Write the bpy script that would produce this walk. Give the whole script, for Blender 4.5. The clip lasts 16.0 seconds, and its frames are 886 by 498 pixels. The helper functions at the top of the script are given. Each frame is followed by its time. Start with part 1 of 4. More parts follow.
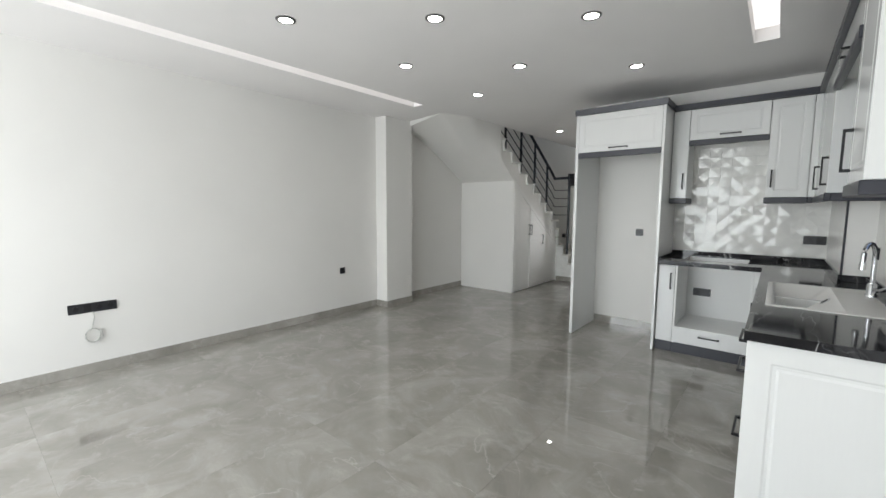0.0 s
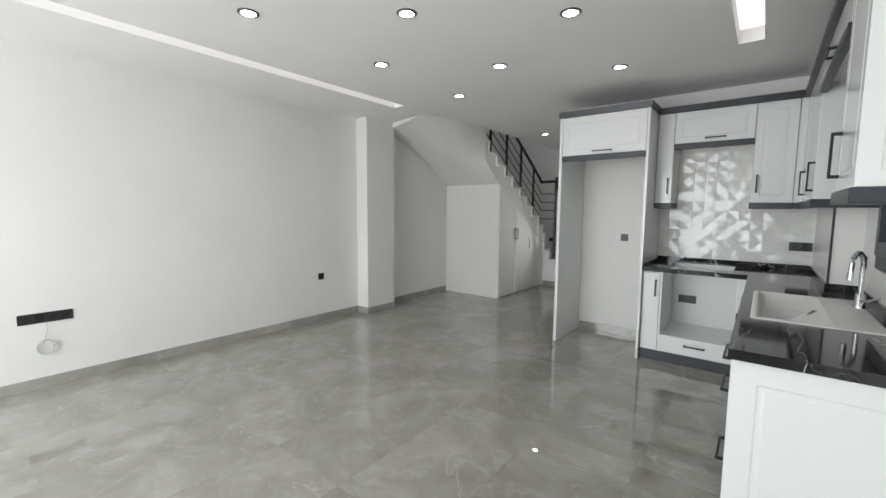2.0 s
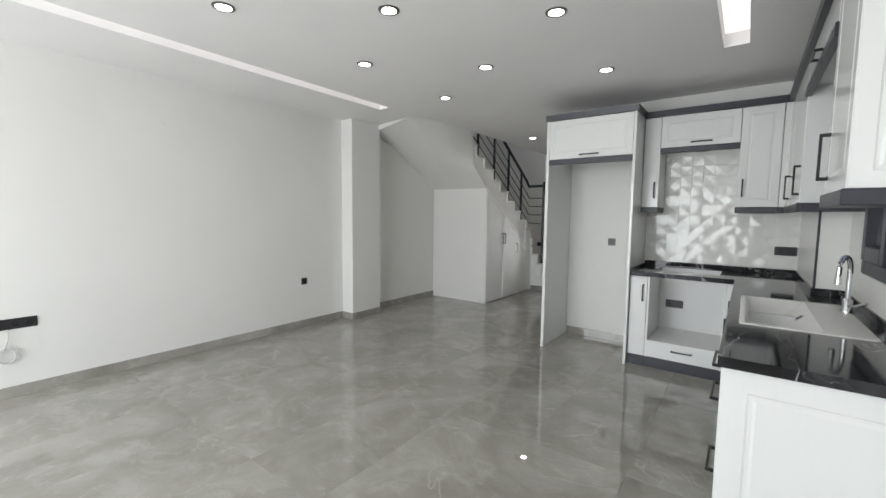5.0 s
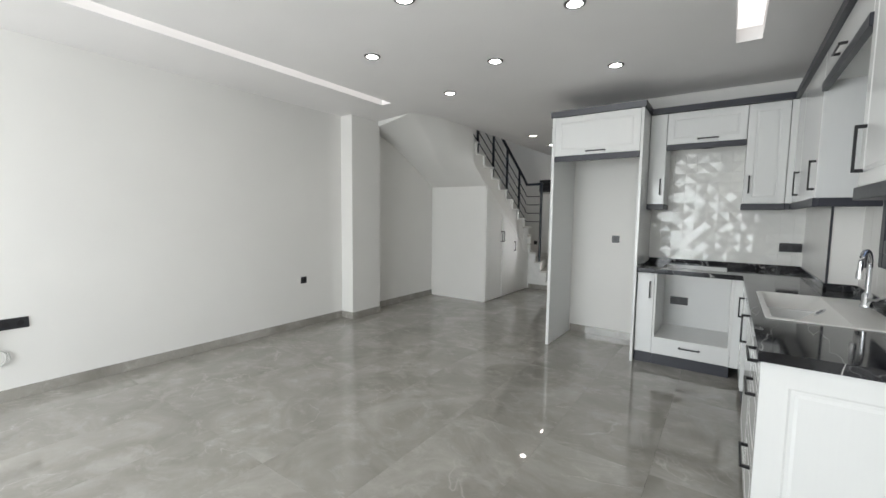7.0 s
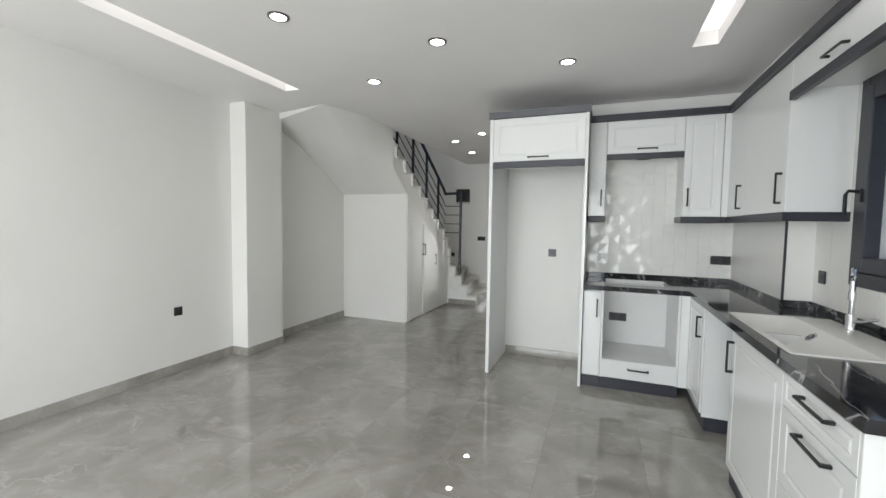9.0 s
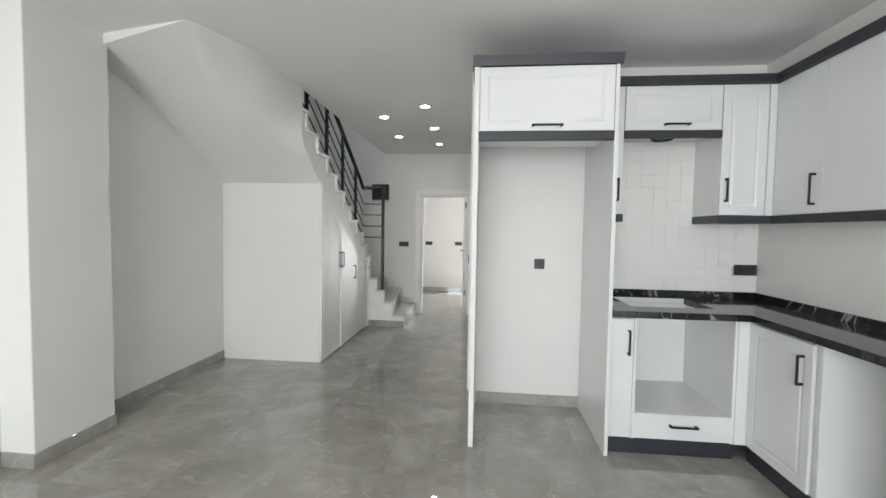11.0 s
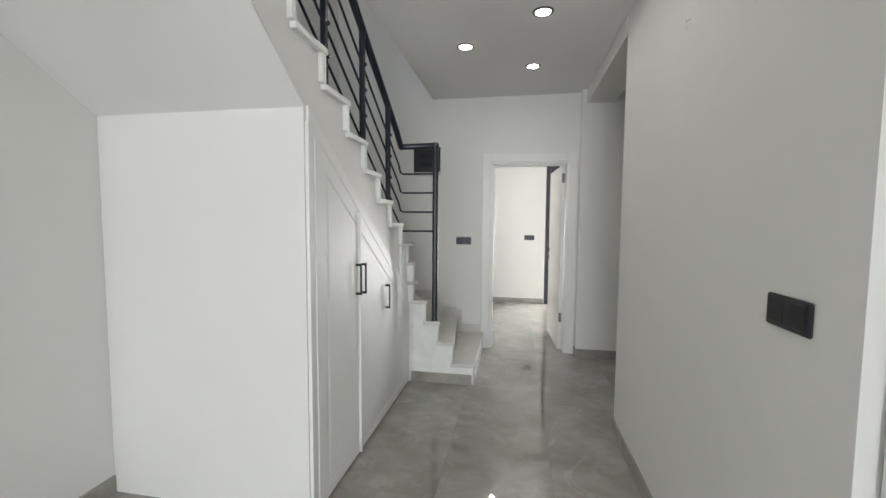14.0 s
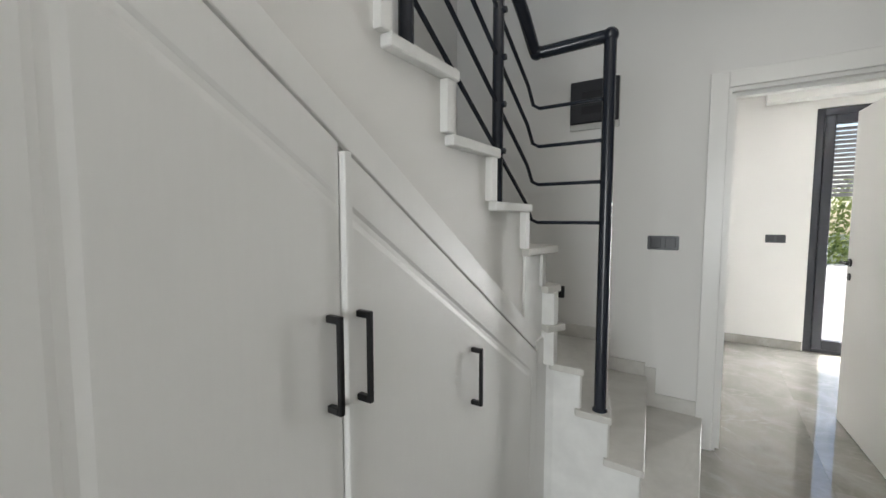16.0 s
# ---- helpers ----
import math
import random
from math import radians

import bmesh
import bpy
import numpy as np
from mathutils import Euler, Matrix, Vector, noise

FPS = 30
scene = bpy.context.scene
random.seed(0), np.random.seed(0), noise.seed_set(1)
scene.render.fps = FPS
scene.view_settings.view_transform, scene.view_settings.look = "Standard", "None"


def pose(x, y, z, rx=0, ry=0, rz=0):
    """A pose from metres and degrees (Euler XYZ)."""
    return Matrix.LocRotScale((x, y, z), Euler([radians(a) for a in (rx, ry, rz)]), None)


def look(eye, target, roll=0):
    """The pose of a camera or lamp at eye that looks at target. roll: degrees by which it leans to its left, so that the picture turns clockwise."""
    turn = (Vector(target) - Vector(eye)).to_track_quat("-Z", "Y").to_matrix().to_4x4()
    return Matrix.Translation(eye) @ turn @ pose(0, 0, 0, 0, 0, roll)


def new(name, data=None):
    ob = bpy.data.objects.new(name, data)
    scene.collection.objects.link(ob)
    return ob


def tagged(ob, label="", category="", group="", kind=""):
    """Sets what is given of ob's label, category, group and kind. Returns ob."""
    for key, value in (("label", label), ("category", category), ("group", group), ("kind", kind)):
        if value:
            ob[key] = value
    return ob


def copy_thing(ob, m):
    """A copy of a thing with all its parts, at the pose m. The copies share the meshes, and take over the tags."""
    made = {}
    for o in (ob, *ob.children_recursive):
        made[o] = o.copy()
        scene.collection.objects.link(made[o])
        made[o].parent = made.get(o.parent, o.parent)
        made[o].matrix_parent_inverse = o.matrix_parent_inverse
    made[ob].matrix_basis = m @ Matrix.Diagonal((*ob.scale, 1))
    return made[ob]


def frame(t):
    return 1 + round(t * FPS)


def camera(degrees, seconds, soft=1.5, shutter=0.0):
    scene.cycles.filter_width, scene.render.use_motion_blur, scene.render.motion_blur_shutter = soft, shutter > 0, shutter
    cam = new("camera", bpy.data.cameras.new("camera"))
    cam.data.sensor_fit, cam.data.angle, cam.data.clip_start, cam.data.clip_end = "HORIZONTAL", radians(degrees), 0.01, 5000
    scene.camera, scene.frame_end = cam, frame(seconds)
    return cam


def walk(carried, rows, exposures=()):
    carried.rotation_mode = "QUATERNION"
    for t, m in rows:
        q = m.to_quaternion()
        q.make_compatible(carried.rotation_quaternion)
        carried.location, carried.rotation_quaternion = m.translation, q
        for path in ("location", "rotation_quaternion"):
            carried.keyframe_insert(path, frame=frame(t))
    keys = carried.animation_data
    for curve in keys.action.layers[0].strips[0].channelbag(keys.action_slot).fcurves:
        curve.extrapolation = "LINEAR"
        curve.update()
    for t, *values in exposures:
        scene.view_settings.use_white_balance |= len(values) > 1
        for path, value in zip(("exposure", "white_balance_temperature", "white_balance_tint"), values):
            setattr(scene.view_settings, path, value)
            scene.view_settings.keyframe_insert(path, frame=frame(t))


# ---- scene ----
cam = camera(94.9, 16.0)
PATH = [
    (0, (0.283, -0.046, 1.444), (-0.981, 1.491, 1.24), 0.3),
    (0.5, (0.273, -0.048, 1.429), (-0.971, 1.505, 1.232), 0.5),
    (1, (0.255, -0.058, 1.448), (-0.966, 1.513, 1.248), 0.4),
    (1.5, (0.262, 0.017, 1.471), (-0.964, 1.585, 1.269), 0.4),
    (2, (0.283, 0.148, 1.464), (-0.949, 1.712, 1.272), 0.5),
    (2.5, (0.263, 0.203, 1.46), (-0.977, 1.76, 1.274), 0.6),
    (3, (0.225, 0.145, 1.437), (-0.987, 1.725, 1.254), 0.7),
    (5.5, (0.268, 0.248, 1.453), (-0.924, 1.845, 1.285), 0.7),
    (6, (0.216, 0.196, 1.44), (-0.98, 1.79, 1.269), 0.8),
    (6.5, (0.159, 0.118, 1.412), (-1.015, 1.73, 1.249), 0.8),
    (7, (0.09, 0.185, 1.418), (-1.058, 1.815, 1.25), 0.7),
    (7.5, (0.044, 0.296, 1.471), (-1.126, 1.913, 1.333), 0.7),
    (8, (-0.101, 0.322, 1.459), (-1.196, 1.991, 1.336), 0.8),
    (8.5, (-0.281, 0.379, 1.463), (-1.11, 2.195, 1.345), 0.9),
    (9, (-0.49, 0.639, 1.442), (-1.215, 2.499, 1.325), 0.9),
    (11.5, (-1.706, 2.194, 1.415), (-1.827, 4.189, 1.327), 0.9),
    (12, (-1.956, 2.568, 1.424), (-2.066, 4.563, 1.334), 0.9),
    (12.5, (-2.098, 2.935, 1.422), (-2.238, 4.928, 1.327), 0.6),
    (13, (-2.172, 3.405, 1.418), (-2.36, 5.394, 1.319), 0.6),
    (13.5, (-2.228, 3.824, 1.412), (-2.486, 5.804, 1.298), 0.5),
    (14, (-2.213, 4.283, 1.396), (-2.57, 6.246, 1.257), 0.4),
    (14.5, (-2.271, 4.732, 1.397), (-2.838, 6.644, 1.256), 0.4),
    (15, (-2.294, 5.187, 1.349), (-3.025, 7.043, 1.202), 0.4),
    (15.5, (-2.398, 5.618, 1.334), (-3.352, 7.37, 1.193), 0.3),
    (16, (-2.542, 5.975, 1.32), (-3.645, 7.637, 1.173), 0.0),
]
EXPOSURES = [(0, 0.13), (7, 0.2), (9, 0.43), (11.5, 0.6), (12.5, 0.65), (14.5, 0.74), (16, 0.68)]
walk(cam, [(t, look(eye, target, roll)) for t, eye, target, roll in PATH], EXPOSURES)

# ---- world, sun, daylight, exposure ----
world = bpy.data.worlds.new("sky")
scene.world = world
world.use_nodes = True
wn = world.node_tree
sky = wn.nodes.new("ShaderNodeTexSky")
sky.sky_type, sky.sun_disc = "NISHITA", False
sky.sun_elevation, sky.sun_rotation = radians(62), radians(12)
wn.links.new(sky.outputs[0], wn.nodes["Background"].inputs[0])
wn.nodes["Background"].inputs[1].default_value = 0.12
sun = new("sun", bpy.data.lights.new("sun", "SUN"))
sun.data.energy, sun.data.angle, sun.data.color = 4.6, radians(0.5), (1.0, 0.95, 0.88)
sun.matrix_world = look((0.8, 14.6, 7.5), (0, 11, 0))


def daylight(name, eye, target, w, h, watts, colour=(0.92, 0.96, 1.0)):
    """An area lamp standing in for skylight at an opening."""
    lamp = new(name, bpy.data.lights.new(name, "AREA"))
    lamp.data.shape, lamp.data.size, lamp.data.size_y = "RECTANGLE", w, h
    lamp.data.energy, lamp.data.color = watts, colour
    lamp.matrix_world = look(eye, target)
    return lamp


daylight("daylight_front", (-2.05, -2.52, 1.25), (-2.05, 5, 1.15), 3.2, 2.2, 152, (0.937, 0.98, 1.0))
daylight("daylight_bedroom", (-1.15, 11.43, 0.85), (-1.6, 9, 0.85), 0.38, 1.4, 25, (0.96, 0.98, 0.99))
# added fill for the dim stairwell; no landing window is known
daylight("daylight_landing", (-2.6, 3.7, 4.2), (-3.4, 8, 3.4), 1.6, 1.6, 11, (0.97, 0.98, 0.97))

# ---- materials ----


class Mat:
    """A node material with short calls for noise, ramps and bump."""

    def __init__(self, name, colour, rough=0.5, metal=0.0, spec=0.5):
        self.m = bpy.data.materials.new(name)
        self.m.use_nodes = True
        self.nt = self.m.node_tree
        self.b = self.nt.nodes["Principled BSDF"]
        self.b.inputs["Base Color"].default_value = (*colour, 1)
        self.b.inputs["Roughness"].default_value = rough
        self.b.inputs["Metallic"].default_value = metal
        self.b.inputs["Specular IOR Level"].default_value = spec
        self.co = None

    def node(self, kind, **kw):
        n = self.nt.nodes.new(kind)
        for k, v in kw.items():
            n.inputs[k.replace("_", " ")].default_value = v
        return n

    def link(self, a, b):
        self.nt.links.new(a, b)

    def coords(self, stretch=(1, 1, 1), shuffle=0.0):
        g = self.node("ShaderNodeNewGeometry")
        mp = self.node("ShaderNodeMapping")
        self.link(g.outputs["Position"], mp.inputs["Vector"])
        mp.inputs["Scale"].default_value = stretch
        if shuffle:
            oi = self.node("ShaderNodeObjectInfo")
            mul = self.node("ShaderNodeMath")
            mul.operation = "MULTIPLY"
            mul.inputs[1].default_value = shuffle
            self.link(oi.outputs["Random"], mul.inputs[0])
            cx = self.node("ShaderNodeCombineXYZ")
            for i in range(3):
                self.link(mul.outputs[0], cx.inputs[i])
            self.link(cx.outputs[0], mp.inputs["Location"])
        return mp.outputs[0]

    def noise(self, scale, co, detail=4.0, dist=0.0, rough=0.55):
        n = self.node("ShaderNodeTexNoise", Scale=scale, Detail=detail, Distortion=dist, Roughness=rough)
        self.link(co, n.inputs["Vector"])
        return n.outputs["Fac"]

    def ramp(self, fac, *stops):
        r = self.node("ShaderNodeValToRGB")
        e = r.color_ramp.elements
        while len(e) < len(stops):
            e.new(0.5)
        for el, (p, c) in zip(e, stops):
            el.position, el.color = p, (*c, 1) if len(c) == 3 else c
        self.link(fac, r.inputs["Fac"])
        return r.outputs["Color"]

    def mix(self, fac, a, b):
        n = self.node("ShaderNodeMix")
        n.data_type = "RGBA"
        for s, v in ((n.inputs[0], fac), (n.inputs[6], a), (n.inputs[7], b)):
            if hasattr(v, "is_linked"):
                self.link(v, s)
            elif isinstance(v, float):
                s.default_value = v
            else:
                s.default_value = (*v, 1)
        return n.outputs[2]

    def bump(self, fac, strength, distance=0.002):
        n = self.node("ShaderNodeBump", Strength=strength, Distance=distance)
        self.link(fac, n.inputs["Height"])
        self.link(n.outputs[0], self.b.inputs["Normal"])

    def base(self, c):
        self.link(c, self.b.inputs["Base Color"])

    def rough(self, fac, lo, hi):
        n = self.node("ShaderNodeMapRange")
        n.inputs[3].default_value, n.inputs[4].default_value = lo, hi
        self.link(fac, n.inputs[0])
        self.link(n.outputs[0], self.b.inputs["Roughness"])


def plaster(name, colour, rough=0.62):
    """Emulsion paint: roller stipple and faint patchiness."""
    m = Mat(name, colour, rough)
    co = m.coords()
    big = m.noise(0.9, co, 3)
    m.base(m.ramp(big, (0.3, tuple(c * 0.955 for c in colour)), (0.7, colour)))
    m.bump(m.noise(170, co, 3), 0.12, 0.0012)
    m.rough(m.noise(5, co, 3), rough - 0.08, rough + 0.08)
    return m.m


def lacquer(name, colour, rough):
    """Membrane-pressed cabinet fronts with a faint grain."""
    m = Mat(name, colour, rough)
    co = m.coords((30, 30, 2.2))
    g = m.noise(3, co, 3)
    m.base(m.ramp(g, (0.3, tuple(c * 0.988 for c in colour)), (0.7, colour)))
    m.bump(g, 0.02, 0.001)
    m.b.inputs["Roughness"].default_value = rough
    return m.m


def plain(name, colour, rough=0.4, metal=0.0, grain=60, vary=0.9):
    m = Mat(name, colour, rough, metal)
    co = m.coords()
    n = m.noise(grain, co, 3)
    m.base(m.ramp(n, (0.3, tuple(c * vary for c in colour)), (0.7, colour)))
    k = 0.06 if vary < 0.95 else 0.01
    m.rough(n, max(rough - k, 0.02), rough + k)
    return m.m


def marble_floor():
    """Polished grey marble: soft clouds, pale smoky wisps and a few thin broken veins."""
    m = Mat("grey_marble_tile", (0.3, 0.29, 0.27), 0.03)
    co = m.coords((1, 1, 1), 37.0)
    cloud = m.noise(1.9, co, 8, 0.8, 0.62)
    c1 = m.ramp(cloud, (0.3, (0.25, 0.235, 0.21)), (0.5, (0.315, 0.3, 0.272)), (0.72, (0.42, 0.402, 0.37)))
    wisp = m.noise(5.5, m.coords((1, 1.3, 1), 23.0), 8, 0.6, 0.68)
    c2 = m.mix(m.ramp(wisp, (0.52, (0, 0, 0)), (0.72, (0.5, 0.5, 0.5))), c1, (0.5, 0.48, 0.445))
    vein = m.noise(0.9, m.coords((1, 1.5, 1), 51.0), 5, 1.2, 0.5)
    line = m.ramp(vein, (0.494, (0, 0, 0)), (0.5, (1, 1, 1)), (0.506, (0, 0, 0)))
    broken = m.ramp(m.noise(2.3, co, 3), (0.48, (0, 0, 0)), (0.6, (0.32, 0.32, 0.32)))
    both = m.mix(broken, (0, 0, 0), line)
    m.base(m.mix(both, c2, (0.66, 0.63, 0.58)))
    m.rough(m.noise(4, co, 4), 0.004, 0.02)
    m.b.inputs["Specular IOR Level"].default_value = 1.0
    return m.m


def step_marble():
    m = Mat("cream_marble_step", (0.55, 0.53, 0.49), 0.25)
    co = m.coords((1, 1, 1), 11.0)
    cl = m.noise(4, co, 6, 1.5)
    c = m.ramp(cl, (0.3, (0.56, 0.545, 0.51)), (0.7, (0.68, 0.665, 0.63)))
    vein = m.noise(2.0, co, 6, 1.0)
    m.base(m.mix(m.ramp(vein, (0.47, (0, 0, 0)), (0.5, (0.35, 0.35, 0.35)), (0.53, (0, 0, 0))), c, (0.56, 0.55, 0.51)))
    m.rough(cl, 0.38, 0.5)
    return m.m


def black_marble():
    m = Mat("black_marble", (0.012, 0.012, 0.014), 0.06)
    co = m.coords()
    cl = m.noise(5, co, 6, 1.0)
    c = m.ramp(cl, (0.35, (0.006, 0.006, 0.008)), (0.75, (0.028, 0.028, 0.032)))
    v1 = m.noise(1.1, m.coords((1.6, 0.7, 1)), 5, 1.2, 0.5)
    l1 = m.ramp(v1, (0.496, (0, 0, 0)), (0.5, (0.75, 0.75, 0.75)), (0.504, (0, 0, 0)))
    c = m.mix(l1, c, (0.5, 0.5, 0.5))
    v2 = m.noise(2.2, co, 5, 1.0, 0.5)
    l2 = m.ramp(v2, (0.496, (0, 0, 0)), (0.5, (0.22, 0.22, 0.22)), (0.504, (0, 0, 0)))
    m.base(m.mix(l2, c, (0.3, 0.3, 0.31)))
    m.rough(cl, 0.04, 0.1)
    return m.m


def glow(name, colour, strength):
    m = Mat(name, (0.9, 0.9, 0.9), 0.4)
    m.b.inputs["Emission Color"].default_value = (*colour, 1)
    m.b.inputs["Emission Strength"].default_value = strength
    return m.m


def glass(name):
    m = Mat(name, (1, 1, 1), 0.0)
    m.b.inputs["Transmission Weight"].default_value = 1.0
    m.b.inputs["IOR"].default_value = 1.1
    return m.m


def foliage(name, a, b):
    m = Mat(name, a, 0.6)
    c = m.ramp(m.noise(3, m.coords(), 5), (0.3, a), (0.7, b))
    m.base(c)
    thin = m.node("ShaderNodeBsdfTranslucent")
    m.link(c, thin.inputs["Color"])
    both = m.node("ShaderNodeMixShader", Fac=0.5)
    m.link(m.b.outputs[0], both.inputs[1])
    m.link(thin.outputs[0], both.inputs[2])
    m.link(both.outputs[0], m.nt.nodes["Material Output"].inputs["Surface"])
    return m.m


WALL = plaster("wall_paint", (0.80, 0.79, 0.765))
CEIL = plaster("ceiling_paint", (0.895, 0.878, 0.87), 0.75)
WHITE = lacquer("white_cabinet_front", (0.75, 0.757, 0.75), 0.13)
CARCASS = plain("white_melamine", (0.77, 0.775, 0.765), 0.3, 0, 6, 0.98)
DARK = plain("anthracite_trim", (0.034, 0.036, 0.047), 0.4)
BLACK = plain("black_metal", (0.018, 0.018, 0.02), 0.32, 0.3)
PLASTIC = plain("black_plastic", (0.02, 0.02, 0.024), 0.35)
RAILM = plain("black_railing_paint", (0.018, 0.022, 0.032), 0.22)
FLOOR = marble_floor()
STEP = step_marble()
RISER = plain("white_marble_edge", (0.85, 0.85, 0.83), 0.42, 0, 12)
STONE = black_marble()
GROUT = plain("grey_grout", (0.4, 0.385, 0.36), 0.7)
TILE = Mat("white_gloss_tile", (0.78, 0.775, 0.75), 0.07).m
TILE2 = plain("white_wall_tile", (0.8, 0.79, 0.765), 0.3, 0, 4, 0.965)
BOARD = lacquer("white_satin_board", (0.75, 0.757, 0.75), 0.5)
SATIN = lacquer("white_satin_panel", (0.83, 0.825, 0.805), 0.42)
DOORW = lacquer("white_door_paint", (0.83, 0.82, 0.79), 0.3)
SINK = plain("white_composite", (0.8, 0.79, 0.76), 0.3, 0, 200, 0.97)
CHROME = plain("chrome", (0.75, 0.76, 0.78), 0.12, 1.0)
RINGM = plain("dark_chrome_ring", (0.2, 0.2, 0.2), 0.3, 1.0)
STEEL = plain("brushed_steel", (0.55, 0.55, 0.54), 0.35, 1.0)
CABLE = plain("white_cable", (0.6, 0.6, 0.57), 0.45)
LAMP = glow("lamp_glow", (1.0, 0.97, 0.92), 46.0)
STRIP = glow("strip_glow", (1.0, 0.965, 0.94), 0.74)
GLASS = glass("window_glass")
SHUTTER = plain("grey_shutter", (0.35, 0.35, 0.36), 0.5)
GRASS = foliage("grass", (0.05, 0.09, 0.02), (0.12, 0.15, 0.05))
LEAF = foliage("hedge_leaf", (0.22, 0.3, 0.08), (0.36, 0.4, 0.15))
PAVE = plain("pale_concrete", (0.58, 0.565, 0.53), 0.8, 0, 5)

# ---- building helpers ----
ORIGIN = {}


def thing(name, at, label, category, group="", kind=""):
    e = new(name)
    e.location = at
    e.empty_display_size = 0.1
    ORIGIN[e.name] = Vector(at)
    return tagged(e, label, category, group, kind)


def part(name, bm, material, parent, label="", smooth=False):
    """Links a bmesh, written in world places, as one mesh under a thing or a part."""
    org = ORIGIN[parent.name]
    bmesh.ops.translate(bm, verts=bm.verts, vec=-org)
    me = bpy.data.meshes.new(name)
    bm.to_mesh(me)
    bm.free()
    me.materials.append(material)
    if smooth:
        me.polygons.foreach_set("use_smooth", [True] * len(me.polygons))
        me.set_sharp_from_angle(angle=radians(35))
    ob = new(name, me)
    ob.parent = parent
    ORIGIN[ob.name] = org
    return tagged(ob, label)


def solo(name, bm, material, label, category, kind="", at=None, smooth=False):
    """A thing that is one mesh."""
    at = Vector(at) if at else Vector((0, 0, 0))
    bmesh.ops.translate(bm, verts=bm.verts, vec=-at)
    me = bpy.data.meshes.new(name)
    bm.to_mesh(me)
    bm.free()
    me.materials.append(material)
    if smooth:
        me.polygons.foreach_set("use_smooth", [True] * len(me.polygons))
        me.set_sharp_from_angle(angle=radians(35))
    ob = new(name, me)
    ob.location = at
    ORIGIN[ob.name] = at
    return tagged(ob, label, category, "", kind)


def join(bm, other):
    me = bpy.data.meshes.new("tmp")
    other.to_mesh(me)
    other.free()
    bm.from_mesh(me)
    bpy.data.meshes.remove(me)
    return bm


def bx(bm, x0, x1, y0, y1, z0, z1, bev=0.0, seg=1):
    t = bmesh.new()
    bmesh.ops.create_cube(t, size=1)
    for v in t.verts:
        v.co = Vector(((x0 + x1) / 2 + v.co.x * (x1 - x0), (y0 + y1) / 2 + v.co.y * (y1 - y0), (z0 + z1) / 2 + v.co.z * (z1 - z0)))
    if bev:
        bmesh.ops.bevel(t, geom=t.edges[:], offset=bev, segments=seg, affect="EDGES")
    return join(bm, t)


def box(*a, **k):
    return bx(bmesh.new(), *a, **k)


def facing(side, x, y, z):
    """A local frame for a front: u to the viewer's right, v up, n towards the viewer."""
    u, n = {"-y": ((1, 0, 0), (0, -1, 0)), "-x": ((0, -1, 0), (-1, 0, 0)), "+x": ((0, 1, 0), (1, 0, 0)), "+y": ((-1, 0, 0), (0, 1, 0))}[side]
    m = Matrix((u, (0, 0, 1), n)).transposed().to_4x4()
    m.translation = (x, y, z)
    return m


def inset(poly, d, per=None):
    """A convex outline (counter-clockwise) moved inwards by d, or by d times per for each side."""
    out, n = [], len(poly)
    per = per or [1] * n
    for i in range(n):
        a, b, c = Vector(poly[i - 1]), Vector(poly[i]), Vector(poly[(i + 1) % n])
        e1, e2 = (b - a).normalized(), (c - b).normalized()
        n1, n2 = Vector((-e1.y, e1.x)), Vector((-e2.y, e2.x))
        d1, d2, det = d * per[i - 1], d * per[i], n1.x * n2.y - n1.y * n2.x
        out.append(b + Vector(((d1 * n2.y - d2 * n1.y) / det, (d2 * n1.x - d1 * n2.x) / det)))
    return out


def panel(m, poly, thick=0.02, rings=((0.0, -0.002), (0.002, 0.0), (0.06, 0.0), (0.066, -0.005), (0.078, -0.005), (0.09, -0.001)), per=None):
    """A door or drawer front with a routed field: rings of (inset, height)."""
    bm = bmesh.new()
    rows = [[bm.verts.new(m @ Vector((*p, -thick))) for p in poly]]
    for d, h in rings:
        rows.append([bm.verts.new(m @ Vector((*p, h))) for p in (inset(poly, d, per if d > 0.01 else None) if d else [Vector(q) for q in poly])])
    n = len(poly)
    for a, b in zip(rows, rows[1:]):
        for i in range(n):
            bm.faces.new((a[i], a[(i + 1) % n], b[(i + 1) % n], b[i]))
    bm.faces.new(rows[-1])
    bm.faces.new(rows[0][::-1])
    bmesh.ops.recalc_face_normals(bm, faces=bm.faces)
    return bm


def rect(w, h):
    return [(0, 0), (w, 0), (w, h), (0, h)]


NARROW = ((0.0, -0.002), (0.002, 0.0))


def bow_handle(m, u, v, length, upright=True):
    """A square bar handle on two blocks, its middle at (u, v) of a front."""
    bm = bmesh.new()
    h = length / 2
    for lo, hi in (((-h, -0.006, 0.026), (h, 0.006, 0.036)), ((-h, -0.0065, 0.0), (-h + 0.014, 0.0065, 0.028)), ((h - 0.014, -0.0065, 0.0), (h, 0.0065, 0.028))):
        bx(bm, lo[0], hi[0], lo[1], hi[1], lo[2], hi[2], 0.002)
    turn = m @ Matrix.Translation((u, v, 0)) @ (Matrix.Rotation(radians(90), 4, "Z") if upright else Matrix.Identity(4))
    bmesh.ops.transform(bm, matrix=turn, verts=bm.verts)
    return bm


